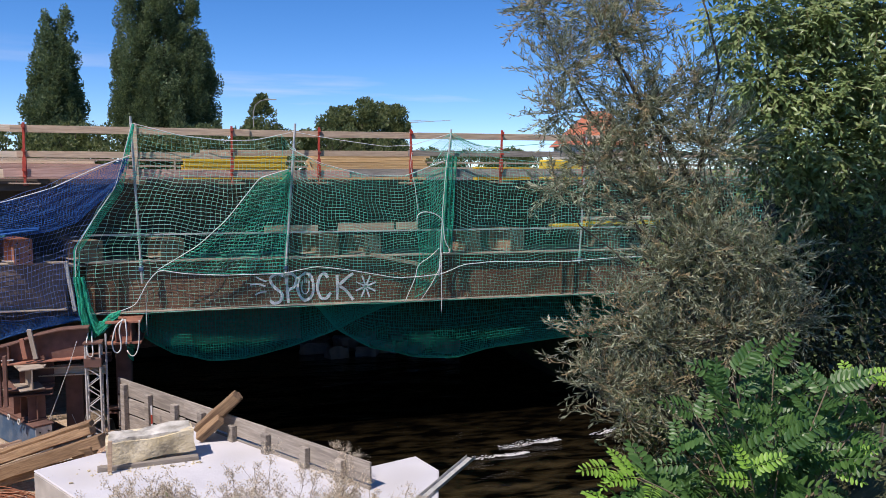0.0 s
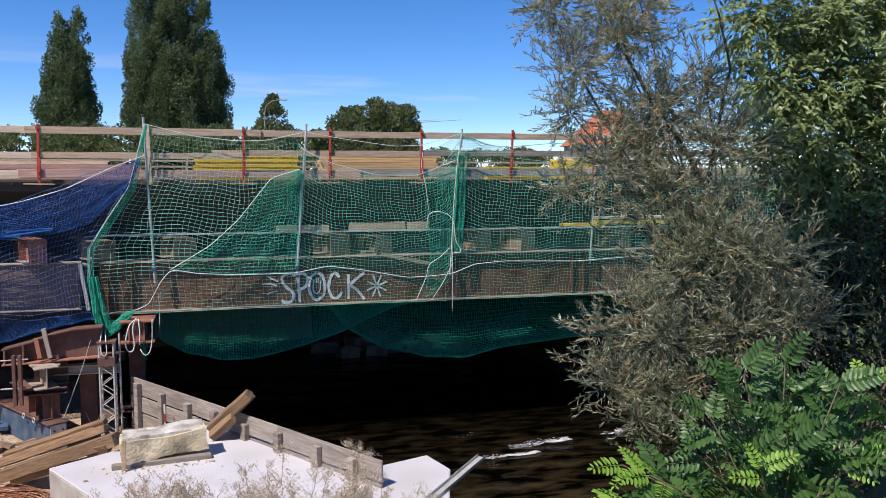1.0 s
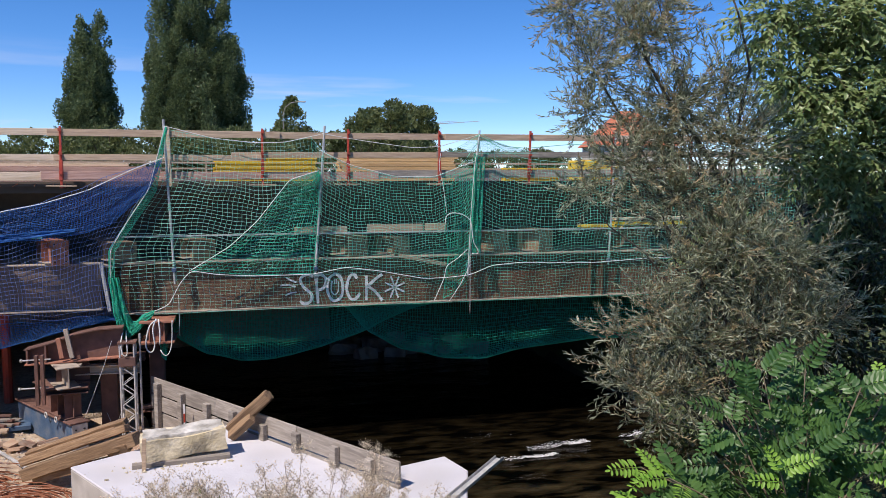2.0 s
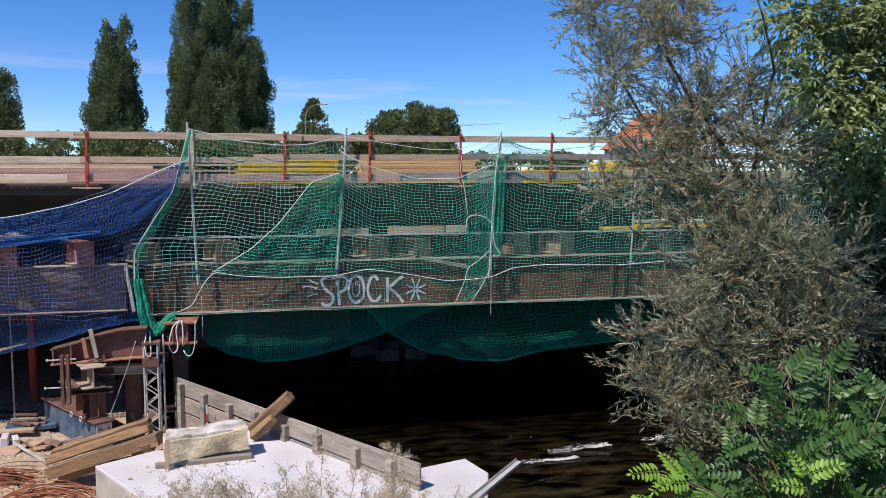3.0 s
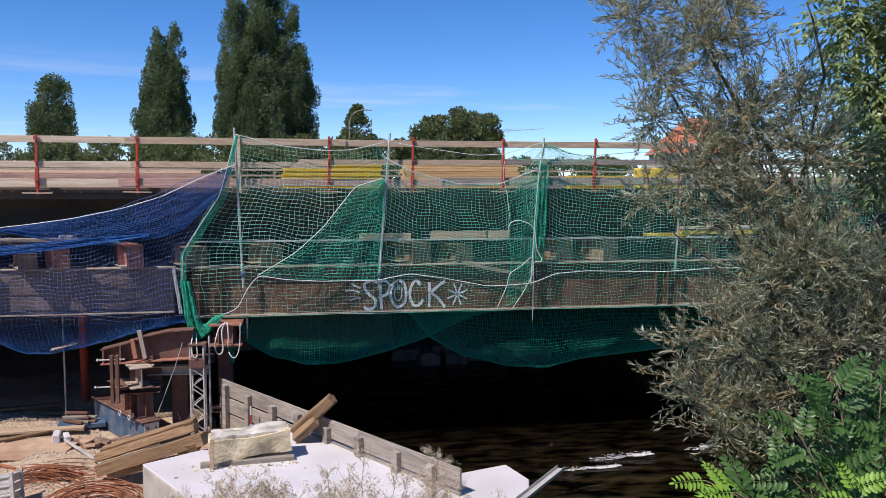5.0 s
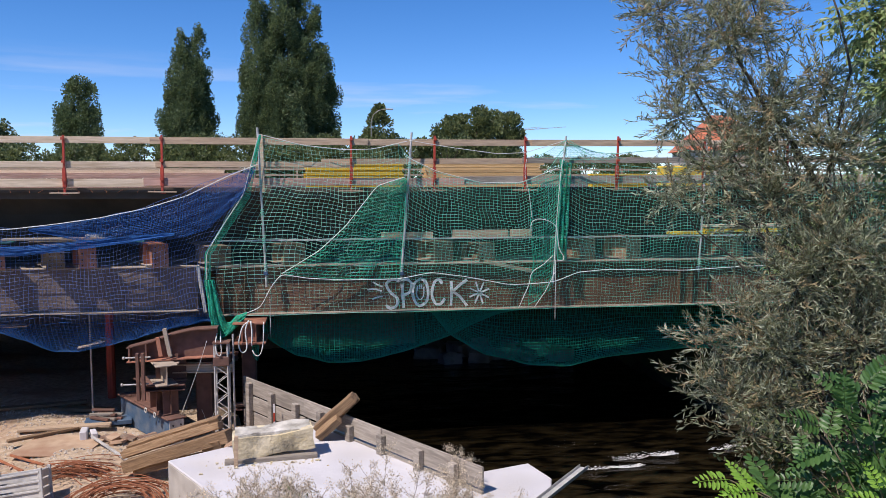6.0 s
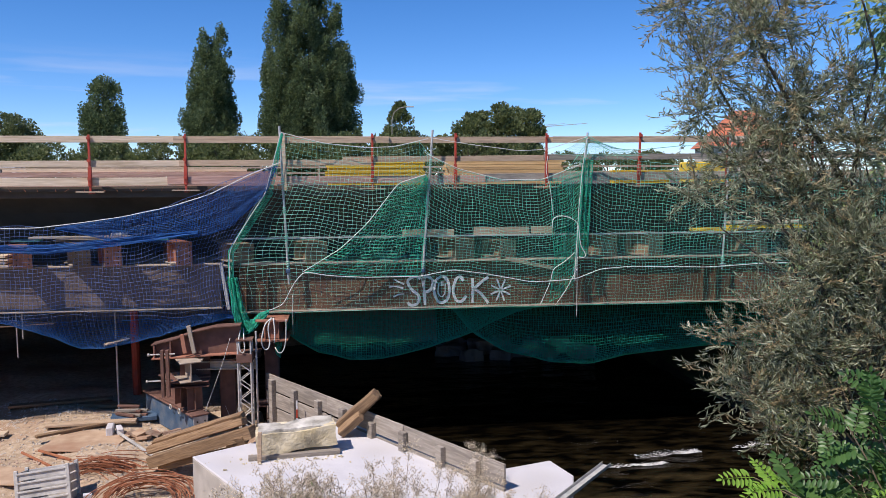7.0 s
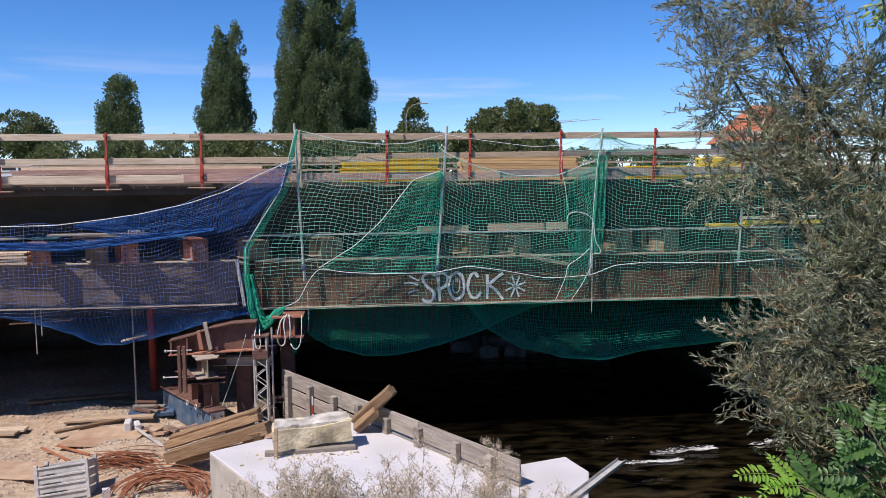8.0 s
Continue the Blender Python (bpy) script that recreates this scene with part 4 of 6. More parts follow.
def column_tree(x, y, z0, columns, seed, label, category="tree", material=None, profile=SPIRE, clumps=5.0, per=210, size=0.17, tall=2.0, girth=0.36):
    """A far tree: one or more crown columns (offset, radius, top), each filled with upswept clumps of leaves."""
    rng = np.random.default_rng(seed)
    px, pr = [a for a, b in profile], [b for a, b in profile]
    tree = thing(category.replace(" ", "_"), (x, y, z0), label, category)
    high = max(c[2] for c in columns) - z0
    part("trunk", Shape().tube([(0, 0, -0.3), (0.05, 0, high * 0.4), (0, 0, high * 0.85)], 0.05 * high ** 0.75, 9, 0.03), M_BARK, tree)
    wood, at, way = Shape(), [], []
    for dx, R, top in columns:
        h = top - z0
        for i in range(int(clumps * R * h)):
            f = rng.uniform(0.0, 0.98)
            a = rng.uniform(0, 2 * math.pi)
            r = R * np.interp(f, px, pr) * math.sqrt(rng.uniform(0.2, 1.0)) * (0.9 + 0.16 * math.sin(3 * a + 9 * f + seed))
            g = girth * rng.uniform(0.5, 1.7) * (0.45 + 0.55 * np.interp(f, px, pr))
            c = np.array([dx * min(1, 0.35 + f * 1.6) + r * math.cos(a), r * math.sin(a), f * h])
            lean = np.array([math.cos(a) * 0.22, math.sin(a) * 0.22, 1.0])
            m = int(per * (g / girth) ** 1.5 * rng.uniform(0.7, 1.2)) + 12
            d = rng.normal(size=(m, 3))
            d *= 1.25 * rng.uniform(0.05, 1, (m, 1)) ** 0.42 / np.linalg.norm(d, axis=1, keepdims=True)
            k = d[:, 2:3] * tall * g
            at.append(c + np.concatenate([d[:, :2] * g * (1.0 - 0.22 * d[:, 2:3]), 0 * k], 1) + lean * k)
            way.append(d * np.array([1, 1, 0.5]) + np.array([0, 0, 0.6]))
            if i % 9 == 0:
                wood.tube(limb_points(np.array([dx * f * 0.6, 0, max(f * h - r * 2.2 - 0.6, 0.1)]), c, np.zeros(3), 5, rng), 0.06, 4, 0.02, False)
    tagged(part("limb_wood", wood, M_BARK, tree), kind="stuff")
    crown = new("crown", far_leaves("crown", np.concatenate(at), np.concatenate(way), size, size * 0.75, material or L_POPLAR, rng))
    crown.parent = tree
    return tree


POPLAR = "tall dark green poplar with a dense narrow crown"
column_tree(-20.3, 71.5, 5.2, ((-0.2, 1.4, 14.3), (0.9, 1.0, 13.9), (-1.1, 0.9, 12.0), (0.2, 1.6, 11.5)), 11, POPLAR, "poplar tree")
column_tree(-11.5, 71.5, 5.2, ((-0.25, 1.2, 18.2), (1.0, 1.15, 18.6), (0.35, 1.6, 16.2), (-0.9, 1.0, 15.5), (-1.5, 0.9, 13.4), (1.9, 0.8, 12.3), (0.0, 2.0, 12.0)), 12, POPLAR + " with two tips", "poplar tree")
column_tree(-3.0, 71.5, 5.2, ((-0.4, 1.9, 25.0), (-2.5, 1.35, 22.0), (1.5, 1.5, 22.5), (2.6, 1.35, 17.6), (3.3, 1.15, 14.4), (-3.7, 0.62, 15.3), (-3.0, 1.3, 12.6), (0.4, 2.6, 16.0), (-1.6, 1.8, 18.5)), 13, POPLAR + " and broad base", "poplar tree")
column_tree(4.6, 70.4, 5.2, ((0, 2.7, 12.2),), 14, "small dark conical tree behind the bridge", "tree", L_FAR, CONE, 6.0, 130, 0.22, 1.0, 0.42)
column_tree(13.1, 69.6, 5.2, ((0, 3.6, 11.9), (-2.0, 2.4, 11.2), (1.9, 2.4, 11.7)), 15, "broad dark round tree behind the bridge", "tree", L_FAR, ROUND, 4.5, 150, 0.22, 0.8, 0.5)
column_tree(-29.5, 74.0, 5.2, ((0, 3.2, 11.6), (1.6, 2.2, 10.6)), 16, "broad green tree on the far bank", "tree", L_FAR_PALE, ROUND, 4.5, 120, 0.22, 0.8, 0.5)
column_tree(-36.5, 76.0, 5.2, ((0, 3.6, 11.0),), 17, "broad green tree on the far bank", "tree", L_FAR_PALE, ROUND, 4.5, 120, 0.22, 0.8, 0.5)
column_tree(-18.4, 66.0, 5.2, ((0, 2.7, 8.6),), 18, "low pale green bush beyond the bridge", "bush", L_FAR_PALE, ROUND, 7.0, 110, 0.2, 0.7, 0.42)
for i, (x, y, top, r) in enumerate(((-9.0, 64, 9.3, 2.6), (-5.2, 63, 9.0, 2.4), (-0.6, 63, 9.2, 2.5), (3.4, 62, 8.9, 2.5), (9.5, 63, 9.2, 3.0), (-14, 66, 8.9, 2.6), (31.5, 62, 10.5, 3.2), (-24.5, 70, 8.6, 2.6), (6.6, 62, 8.8, 2.2), (12.6, 62, 8.8, 2.4), (1.4, 62, 8.8, 2.2), (17, 62, 7.5, 2.5), (20.5, 62, 7.4, 2.5), (24, 62, 7.6, 2.6))):
    column_tree(x, y, 5.2, ((0, r * 1.1, top),), 30 + i, "dark leafy bush in the hedge beyond the bridge", "bush", L_FAR, ROUND, 6.0, 100, 0.2, 0.8, 0.42)


def clump_tree(name, label, category, base, clumps, leaf_m, length, width, seed, shoots, per, dry=None, droop=0.2, branch_r=0.06, twig=0.004, drymix=0.2, shoot=0.45, spread=0.8, hang=0.0, flat=0.0, boughs=()):
    """A near tree: limbs from the base to each clump, shoots in every clump, leaves set along each shoot."""
    rng = np.random.default_rng(seed)
    base = (base[0], base[1], float(height(np.array(base[0]), np.array(base[1]))) - 0.05)
    tree = thing(name, base, label, category)
    b = np.array(base, float)
    twigs = Shape()
    at, way, at2, way2 = [], [], [], []
    hub = np.zeros(3)
    for r0, pts in boughs:
        p = np.array(pts) - b
        q = np.concatenate([limb_points(p[i], p[i + 1], np.zeros(3), 5, rng)[(i > 0):] for i in range(len(p) - 1)])
        part("bough", Shape().tube(q, r0, 7, r0 * 0.35, False), M_BARK, tree, "dark bare bough", 0, True)
    for x, y, z, r in clumps:
        c = np.array([x, y, z]) - b
        mid = hub + (c - hub) * rng.uniform(0.35, 0.5) + np.array([0, 0, 0.25])
        q = np.concatenate([limb_points(hub, mid, np.zeros(3), 5, rng), limb_points(mid, c, np.array([0, 0, 0.1]), 6, rng)[1:]])
        part("branch", Shape().tube(q, branch_r, 6, 0.006, False), M_BARK, tree, "", 0, True)
        for k in range(int(shoots * (r / 0.5) ** 2)):
            d = rng.normal(size=3)
            d /= np.linalg.norm(d)
            p0 = c + d * r * rng.uniform(0.0, 0.9)
            g = d * 0.9 + rng.normal(size=3) * 0.5 + np.array([0, 0, 0.25 - droop])
            g /= np.linalg.norm(g)
            ln = shoot * rng.uniform(0.5, 1.25)
            t = np.linspace(0, 1, per)[:, None]
            s = p0 + g * ln * t + np.array([0, 0, -droop]) * ln * t * t
            twigs.tube(s[:: max(per // 4, 1)], twig, 3, twig * 0.5, False)
            e = np.stack([np.cos(np.arange(per) * 2.4), np.sin(np.arange(per) * 2.4), 0.2 + 0 * np.arange(per)], -1)
            w = g * 0.8 + e * spread + rng.normal(size=(per, 3)) * 0.3 + np.array([0, 0, -hang])
            if dry is not None and rng.random() < drymix:
                at2.append(s), way2.append(w)
            else:
                at.append(s), way.append(w)
    tagged(part("twig_wood", twigs, M_TWIG, tree), kind="stuff")
    crown = new("crown", leaves("crown", np.concatenate(at), np.concatenate(way), length, width, leaf_m, rng, 0.25, flat))
    crown.parent = tree
    if at2:
        d = new("dry_leaves", leaves("dry_leaves", np.concatenate(at2), np.concatenate(way2), length * 0.8, width, dry, rng))
        d.parent = tree
        tagged(d, "brownish withered leaves")
    return tree


WILLOW = [
    (3.25, 7.62, 7.65, 0.42), (3.45, 7.47, 7.03, 0.36), (3.42, 7.49, 6.58, 0.30), (3.89, 7.37, 7.37, 0.55), (4.25, 7.2, 6.7, 0.55),
    (3.75, 7.31, 6.08, 0.42), (3.36, 7.43, 5.86, 0.22), (4.69, 7.11, 6.9, 0.28), (4.78, 7.0, 6.25, 0.55), (4.23, 7.12, 5.80, 0.48),
    (4.71, 6.93, 5.36, 0.55), (4.40, 7.01, 5.02, 0.45), (5.24, 6.75, 5.14, 0.5), (3.95, 7.14, 4.62, 0.30), (4.25, 6.96, 4.40, 0.48),
    (3.62, 7.22, 4.40, 0.22), (4.9, 6.75, 4.47, 0.5), (3.80, 7.09, 3.90, 0.30), (4.19, 6.93, 3.85, 0.35), (3.97, 6.95, 3.55, 0.18),
    (3.60, 7.17, 4.07, 0.16), (5.45, 6.6, 4.6, 0.45), (4.05, 7.35, 7.75, 0.36), (4.08, 7.25, 6.42, 0.42),
]
BOUGHS = (
    (0.05, ((5.60, 7.0, 3.3), (5.35, 7.0, 4.4), (5.12, 7.0, 5.10), (4.86, 7.05, 5.62), (4.72, 7.08, 5.85))),
    (0.03, ((4.72, 7.08, 5.85), (4.45, 7.15, 6.3), (4.05, 7.25, 6.9), (3.7, 7.35, 7.5))),
    (0.024, ((4.72, 7.08, 5.85), (4.80, 7.05, 6.4), (4.9, 7.0, 7.0), (4.75, 7.1, 7.7))),
    (0.022, ((5.12, 7.0, 5.10), (4.6, 7.0, 5.2), (4.1, 7.1, 5.45), (3.5, 7.35, 5.75))),
    (0.02, ((5.35, 7.0, 4.4), (4.8, 6.9, 4.3), (4.3, 6.95, 4.15), (3.85, 7.05, 3.8))),
)
clump_tree("willow_tree", "grey-green willow with narrow leaves leaning over the river", "willow tree", (5.6, 7.0, 3.2), WILLOW, L_WILLOW, 0.076, 0.0128, 5, 180, 21, L_WILLOW_DRY, 0.05, 0.016, 0.0028, 0.17, 0.33, 0.55, 0.0, 0.0, BOUGHS)
ASH = [
    (6.22, 8.3, 7.85, 0.6), (6.99, 8.07, 7.85, 0.7), (7.69, 7.86, 7.9, 0.7), (6.3, 8.25, 7.03, 0.5), (6.84, 8.03, 6.97, 0.7),
    (7.55, 7.83, 7.04, 0.7), (6.4, 8.13, 6.34, 0.5), (6.96, 7.93, 6.24, 0.65), (7.66, 7.73, 6.38, 0.6), (8.26, 7.66, 7.38, 0.7),
    (8.24, 7.56, 6.38, 0.7), (6.85, 7.92, 5.58, 0.45), (7.5, 7.71, 5.58, 0.5), (6.2, 9.2, 5.0, 0.6), (7.0, 8.9, 4.6, 0.7), (7.8, 8.6, 4.7, 0.7),
]
clump_tree("ash_tree", "green broad-leaved tree with drooping leaves on the bank", "ash tree", (8.4, 8.6, 3.4), ASH, L_ASH, 0.112, 0.042, 6, 92, 16, None, 0.45, 0.035, 0.004, 0.2, 0.4, 0.9, 0.45, 0.55)
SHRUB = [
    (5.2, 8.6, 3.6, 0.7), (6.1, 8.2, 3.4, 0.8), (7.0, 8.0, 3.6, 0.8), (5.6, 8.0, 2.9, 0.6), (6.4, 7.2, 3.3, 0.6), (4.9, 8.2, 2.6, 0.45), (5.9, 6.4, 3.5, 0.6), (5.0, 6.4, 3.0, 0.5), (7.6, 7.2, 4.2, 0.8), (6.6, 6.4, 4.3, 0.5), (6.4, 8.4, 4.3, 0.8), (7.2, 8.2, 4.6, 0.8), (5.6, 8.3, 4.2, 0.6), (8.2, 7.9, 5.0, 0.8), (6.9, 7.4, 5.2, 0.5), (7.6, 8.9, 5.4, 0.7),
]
clump_tree("shrub", "dark shaded shrub under the trees on the bank", "shrub", (6.0, 8.2, 2.6), SHRUB, L_SHADED_SHRUB, 0.07, 0.045, 7, 52, 12, None, 0.1, 0.03, 0.004)
# added dark clumps, hiding sunlit slope where the spot should be dark
DARK_COVER = [(5.2, 5.8, 3.1, 0.5), (5.9, 6.0, 3.5, 0.6), (6.5, 6.2, 3.9, 0.6), (5.0, 6.3, 2.8, 0.5), (5.7, 5.6, 3.0, 0.5), (4.9, 5.0, 3.65, 0.42), (5.4, 5.2, 3.95, 0.5), (4.55, 5.2, 3.4, 0.36), (5.1, 4.8, 4.1, 0.36)]
clump_tree("shrub", "low dark leaf clumps added to cover the bank slope", "shrub", (5.4, 5.6, 2.6), DARK_COVER, L_SHADED_SHRUB, 0.07, 0.045, 17, 52, 12, None, 0.1, 0.02, 0.004)
# unseen tree added above the view; its crown shades the shrubs on the bank
SHADE_CROWN = [(4.2, 5.9, 8.9, 0.8), (4.9, 5.6, 9.0, 0.8), (5.6, 5.4, 9.1, 0.8), (5.0, 4.9, 8.6, 0.6), (3.6, 4.6, 8.6, 0.5)]
clump_tree("ash_tree", "unseen broad-leaved crown added overhead to shade the bank", "ash tree", (4.6, 1.2, 4.3), SHADE_CROWN, L_ASH, 0.112, 0.042, 9, 70, 15, None, 0.45, 0.05, 0.004, 0.2, 0.4, 0.9, 0.45, 0.55)


# ---- building site below: concrete block, fence, stone, timber ----
TOP = 1.5
OUTLINE = [(-2.57, 12.94), (-1.36, 10.9), (-0.4, 9.0), (2.6, 9.0), (3.29, 11.32), (3.1, 12.0), (2.33, 11.75), (1.75, 11.7), (-0.1, 14.6), (-1.55, 13.6)]
block = thing("concrete_block", (0, 0, 0), "pale concrete foundation block beside the river", "concrete block")
# side shade is in the body's colour; a thin white slab makes the lit top
part("body", Shape().prism(OUTLINE, -0.6, TOP - 0.035), M_CONC_SIDE, block, "concrete sides in a darker grey for shade", 0.012)
part("top_layer", Shape().prism(OUTLINE, TOP - 0.035, TOP), M_CONC, block, "smooth white top, kept brighter than the sides", 0.012)

fence = thing("fence", (0, 0, 0), "grey weathered timber board fence along the river", "fence")
A, B = Vector((-1.75, 16.8, 0)), Vector((2.15, 10.85, 0))
FL = (B - A).length
FA = math.degrees(math.atan2(B.y - A.y, B.x - A.x))
fence.matrix_basis = pose(A.x, A.y, 0.0, 0, 0, FA)
for r_, (z0, z1) in enumerate(((0.62, 0.90), (0.93, 1.22), (1.25, 1.54), (1.57, 1.90))):
    for k in range(3):
        x0, x1 = k * FL / 3 + 0.004, (k + 1) * FL / 3 - 0.004
        part("board", Shape().box(x0, x1, -0.02 + 0.004 * ((r_ + k) % 2), 0.02, z0 + random.uniform(-.012, .012), z1 + (0 if r_ == 3 else random.uniform(-.012, .012)),), M_BOARD_GREY, fence, "", 0.005)
for s in (0.35, 1.25, 2.15, 3.0, 3.9, 4.8, 5.75, 6.55):
    part("post", Shape().box(s - 0.07, s + 0.07, -0.12, -0.022, 0.4, 1.78 + random.uniform(-0.04, 0.06)), M_BOARD_GREY, fence, "", 0.008)
staff = thing("levelling_staff", (-1.05, 15.35, 1.0), "red and white striped measuring staff against the fence", "measuring staff")
for k in range(4):
    part("band", Shape().box(-0.015, 0.015, -0.01, 0.01, k * 0.17, k * 0.17 + 0.17), M_RED if k % 2 == 0 else M_WHITE, staff, "red band" if k % 2 == 0 else "white band")


def rough_block(l, w, h, seed, amp=0.05, sub=5):
    bm = bmesh.new()
    bmesh.ops.create_cube(bm, size=1)
    bmesh.ops.subdivide_edges(bm, edges=bm.edges[:], cuts=sub, use_grid_fill=True)
    for v in bm.verts:
        v.co = Vector((v.co.x * l, v.co.y * w, v.co.z * h))
        n = Vector(v.co)
        v.co += Vector((noise.noise(n * 2.3 + Vector((seed, 0, 0))), noise.noise(n * 2.7 + Vector((0, seed, 3))), noise.noise(n * 2.5 + Vector((5, 0, seed))))) * amp * 1.6
        v.co += Vector((noise.noise(n * 7 + Vector((seed, 9, 0))), noise.noise(n * 7 + Vector((7, seed, 3))), noise.noise(n * 7 + Vector((5, 4, seed))))) * amp * 0.5
    s = Shape()
    bm.verts.index_update()
    s.add([v.co for v in bm.verts], [[v.index for v in f.verts] for f in bm.faces])
    bm.free()
    return s


stone = thing("stone_block", (-0.90, 12.95, TOP + 0.27), "rough yellowish cut stone with a dark weathered top", "stone block", rx=3, ry=-3, rz=7)
part("body", rough_block(1.26, 0.46, 0.34, 3, 0.024, 16), M_STONE, stone, "yellowish broken faces")
crust = rough_block(1.20, 0.40, 0.07, 9, 0.03, 12)
crust.v = [(x, y + 0.01, z + 0.165) for x, y, z in crust.v]
part("crust", crust, M_CRUST, stone, "grey and white weathered crust on top")
solid("timber_bearer", Shape().box(-0.7, 0.75, -0.06, 0.06, 0, 0.07), M_BOARD_GREY, "dark timber bearer under the stone block", "timber", at=pose(-0.95, 12.7, TOP, 0, 0, 6), bevel=0.006)
solid("timber_stake", Shape().box(-0.03, 0.03, -0.03, 0.03, 0, 0.5), M_BOARD, "small timber stake propping the stone", "timber", at=pose(-1.46, 12.5, TOP, 3, 2, 0), bevel=0.004)


def baulk(p0, p1, w, h, label, material=None, roll=0.0, name="timber_baulk"):
    a, b = Vector(p0), Vector(p1)
    d = b - a
    m = Matrix.Translation(a) @ d.to_track_quat("X", "Z").to_matrix().to_4x4() @ pose(0, 0, 0, roll)
    n = 8
    s = Shape()
    v, f = [], []
    for i in range(n + 1):
        x = d.length * i / n
        for k, (y, z) in enumerate(((-w / 2, -h / 2), (w / 2, -h / 2), (w / 2, h / 2), (-w / 2, h / 2))):
            j = 0.012 * noise.noise((x * 3 + a.x, k * 2.1, a.y * 3))
            v.append(Vector((x + (0.03 * noise.noise((k, a.x, 1)) if i in (0, n) else 0), y + j, z + j)))
    for i in range(n):
        f += [(4 * i + k, 4 * i + 4 + k, 4 * i + 4 + (k + 1) % 4, 4 * i + (k + 1) % 4) for k in range(4)]
    f += [(0, 1, 2, 3), (4 * n + 3, 4 * n + 2, 4 * n + 1, 4 * n)]
    return solid(name, s.add(v, f), material or M_TIMBER, label, "timber", "loose timber", at=m, bevel=0.008)


SPLIT = "split brown timber baulk leaning on other timber"
baulk((-0.22, 13.75, 1.66), (0.42, 13.4, 2.30), 0.17, 0.15, SPLIT, roll=20)
baulk((-0.12, 13.9, 1.58), (0.46, 13.55, 2.26), 0.12, 0.14, SPLIT, roll=-10)
baulk((-0.20, 13.6, 1.57), (0.16, 13.45, 1.92), 0.16, 0.13, SPLIT, roll=35)
LONG = "long heavy squared timber stacked on the slope"
for dx, dy, dz, w, h, cut, roll in ((0, 0, 0, 0.2, 0.2, 0, 3), (-0.05, 0.14, 0.17, 0.15, 0.12, 0.12, -8), (-0.1, 0.33, 0.12, 0.16, 0.14, 0.3, 10), (-0.02, 0.36, 0.24, 0.12, 0.1, 0.2, 22), (0.18, -0.02, -0.19, 0.17, 0.14, 0.35, -5)):
    baulk((-3.62 + dx, 14.6 + dy, max(0.86 + dz, 0.77)), (-1.66 + dx - cut, 13.5 + dy + cut * 0.55, 1.70 + dz - cut * 0.42), w, h, LONG, roll=roll)
baulk((-2.15, 13.8, 1.42), (-1.80, 13.5, 1.56), 0.13, 0.15, "short timber offcut wedged under the baulks", roll=24)

# support stack: blue steel beam, rusty packs of I-beams, curved trestle top, lattice mast
blue = thing("blue_beam", (-3.02, 16.2, 0.64), "blue painted steel base beam with bolted end plate", "steel beam", rz=124)
part("body", Shape().box(0, 2.6, -0.13, 0.13, 0.0, 0.57), M_BLUE_STEEL, blue, "scuffed blue painted side", 0.008)
part("top_plate", Shape().box(-0.03, 2.6, -0.19, 0.19, 0.57, 0.60), M_RUST, blue, "rusty overhanging top plate", 0.005)
plate = part("end_plate", Shape().box(-0.02, 0.0, -0.15, 0.15, 0.0, 0.56), M_GALV, blue, "pale grey bolted end plate", 0.004)
for y in (-0.08, 0.08):
    for z in (0.36, 0.46):
        part("bolt", Shape().tube([(-0.045, y, z), (-0.02, y, z)], 0.018, 6), M_DARK, plate)
for x in (0.55, 1.0):
    part("shackle", Shape().tube([(x + 0.05 * math.cos(k), 0.2 + 0.01, 0.58 + 0.05 * math.sin(k)) for k in np.linspace(0, 6.28, 14)], 0.013, 5), M_GALV, blue, "grey ring shackle")


def stub(name, at, length, h, w, rz, material, label, tf=0.022):
    b = thing(name, at, label, "steel beam", "steel beams", rz=rz)
    part("bottom_flange", Shape().box(0, length, -w / 2, w / 2, 0, tf), material, b, "", 0.003)
    part("web", Shape().box(0, length, -0.01, 0.01, tf, h - tf), material, b)
    part("top_flange", Shape().box(0, length, -w / 2, w / 2, h - tf, h), material, b, "", 0.003)
    return b


RUSTY = "rusty brown steel I-beam in the support stack"
stub("steel_beam", (-3.14, 16.42, 1.25), 1.5, 0.5, 0.36, 124, M_RUST, RUSTY)
for k in range(3):
    part("stiffener", Shape().box(0.04 + k * 0.32, 0.06 + k * 0.32, -0.16, 0.16, 0.025, 0.475), M_RUST, bpy.data.objects["steel_beam"])
stub("steel_beam", (-3.72, 16.45, 1.76), 0.85, 0.12, 0.3, 2, M_RUST, RUSTY)
stub("steel_beam", (-3.5, 16.75, 1.88), 0.6, 0.45, 0.3, 10, M_RUST, RUSTY)
stub("steel_beam", (-3.17, 16.2, 1.89), 1.0, 0.41, 0.42, 112, M_FLANGE, "steel I-beam end with pale worn flanges")
stub("steel_beam", (-3.25, 16.9, 2.0), 1.3, 0.18, 0.2, -3, M_BOARD_NEW, "pale timber cross beam in the support stack")
stub("steel_beam", (-3.2, 17.2, 2.16), 1.3, 0.14, 0.3, 0, M_RUST, RUSTY)
for x in (-3.72, -3.62):
    solid("steel_channel", Shape().box(-0.03, 0.03, -0.05, 0.05, 0, 0.95), M_RUST, "upright rusty steel channel", "steel beam", at=pose(x, 16.2, 1.62), bevel=0.004)
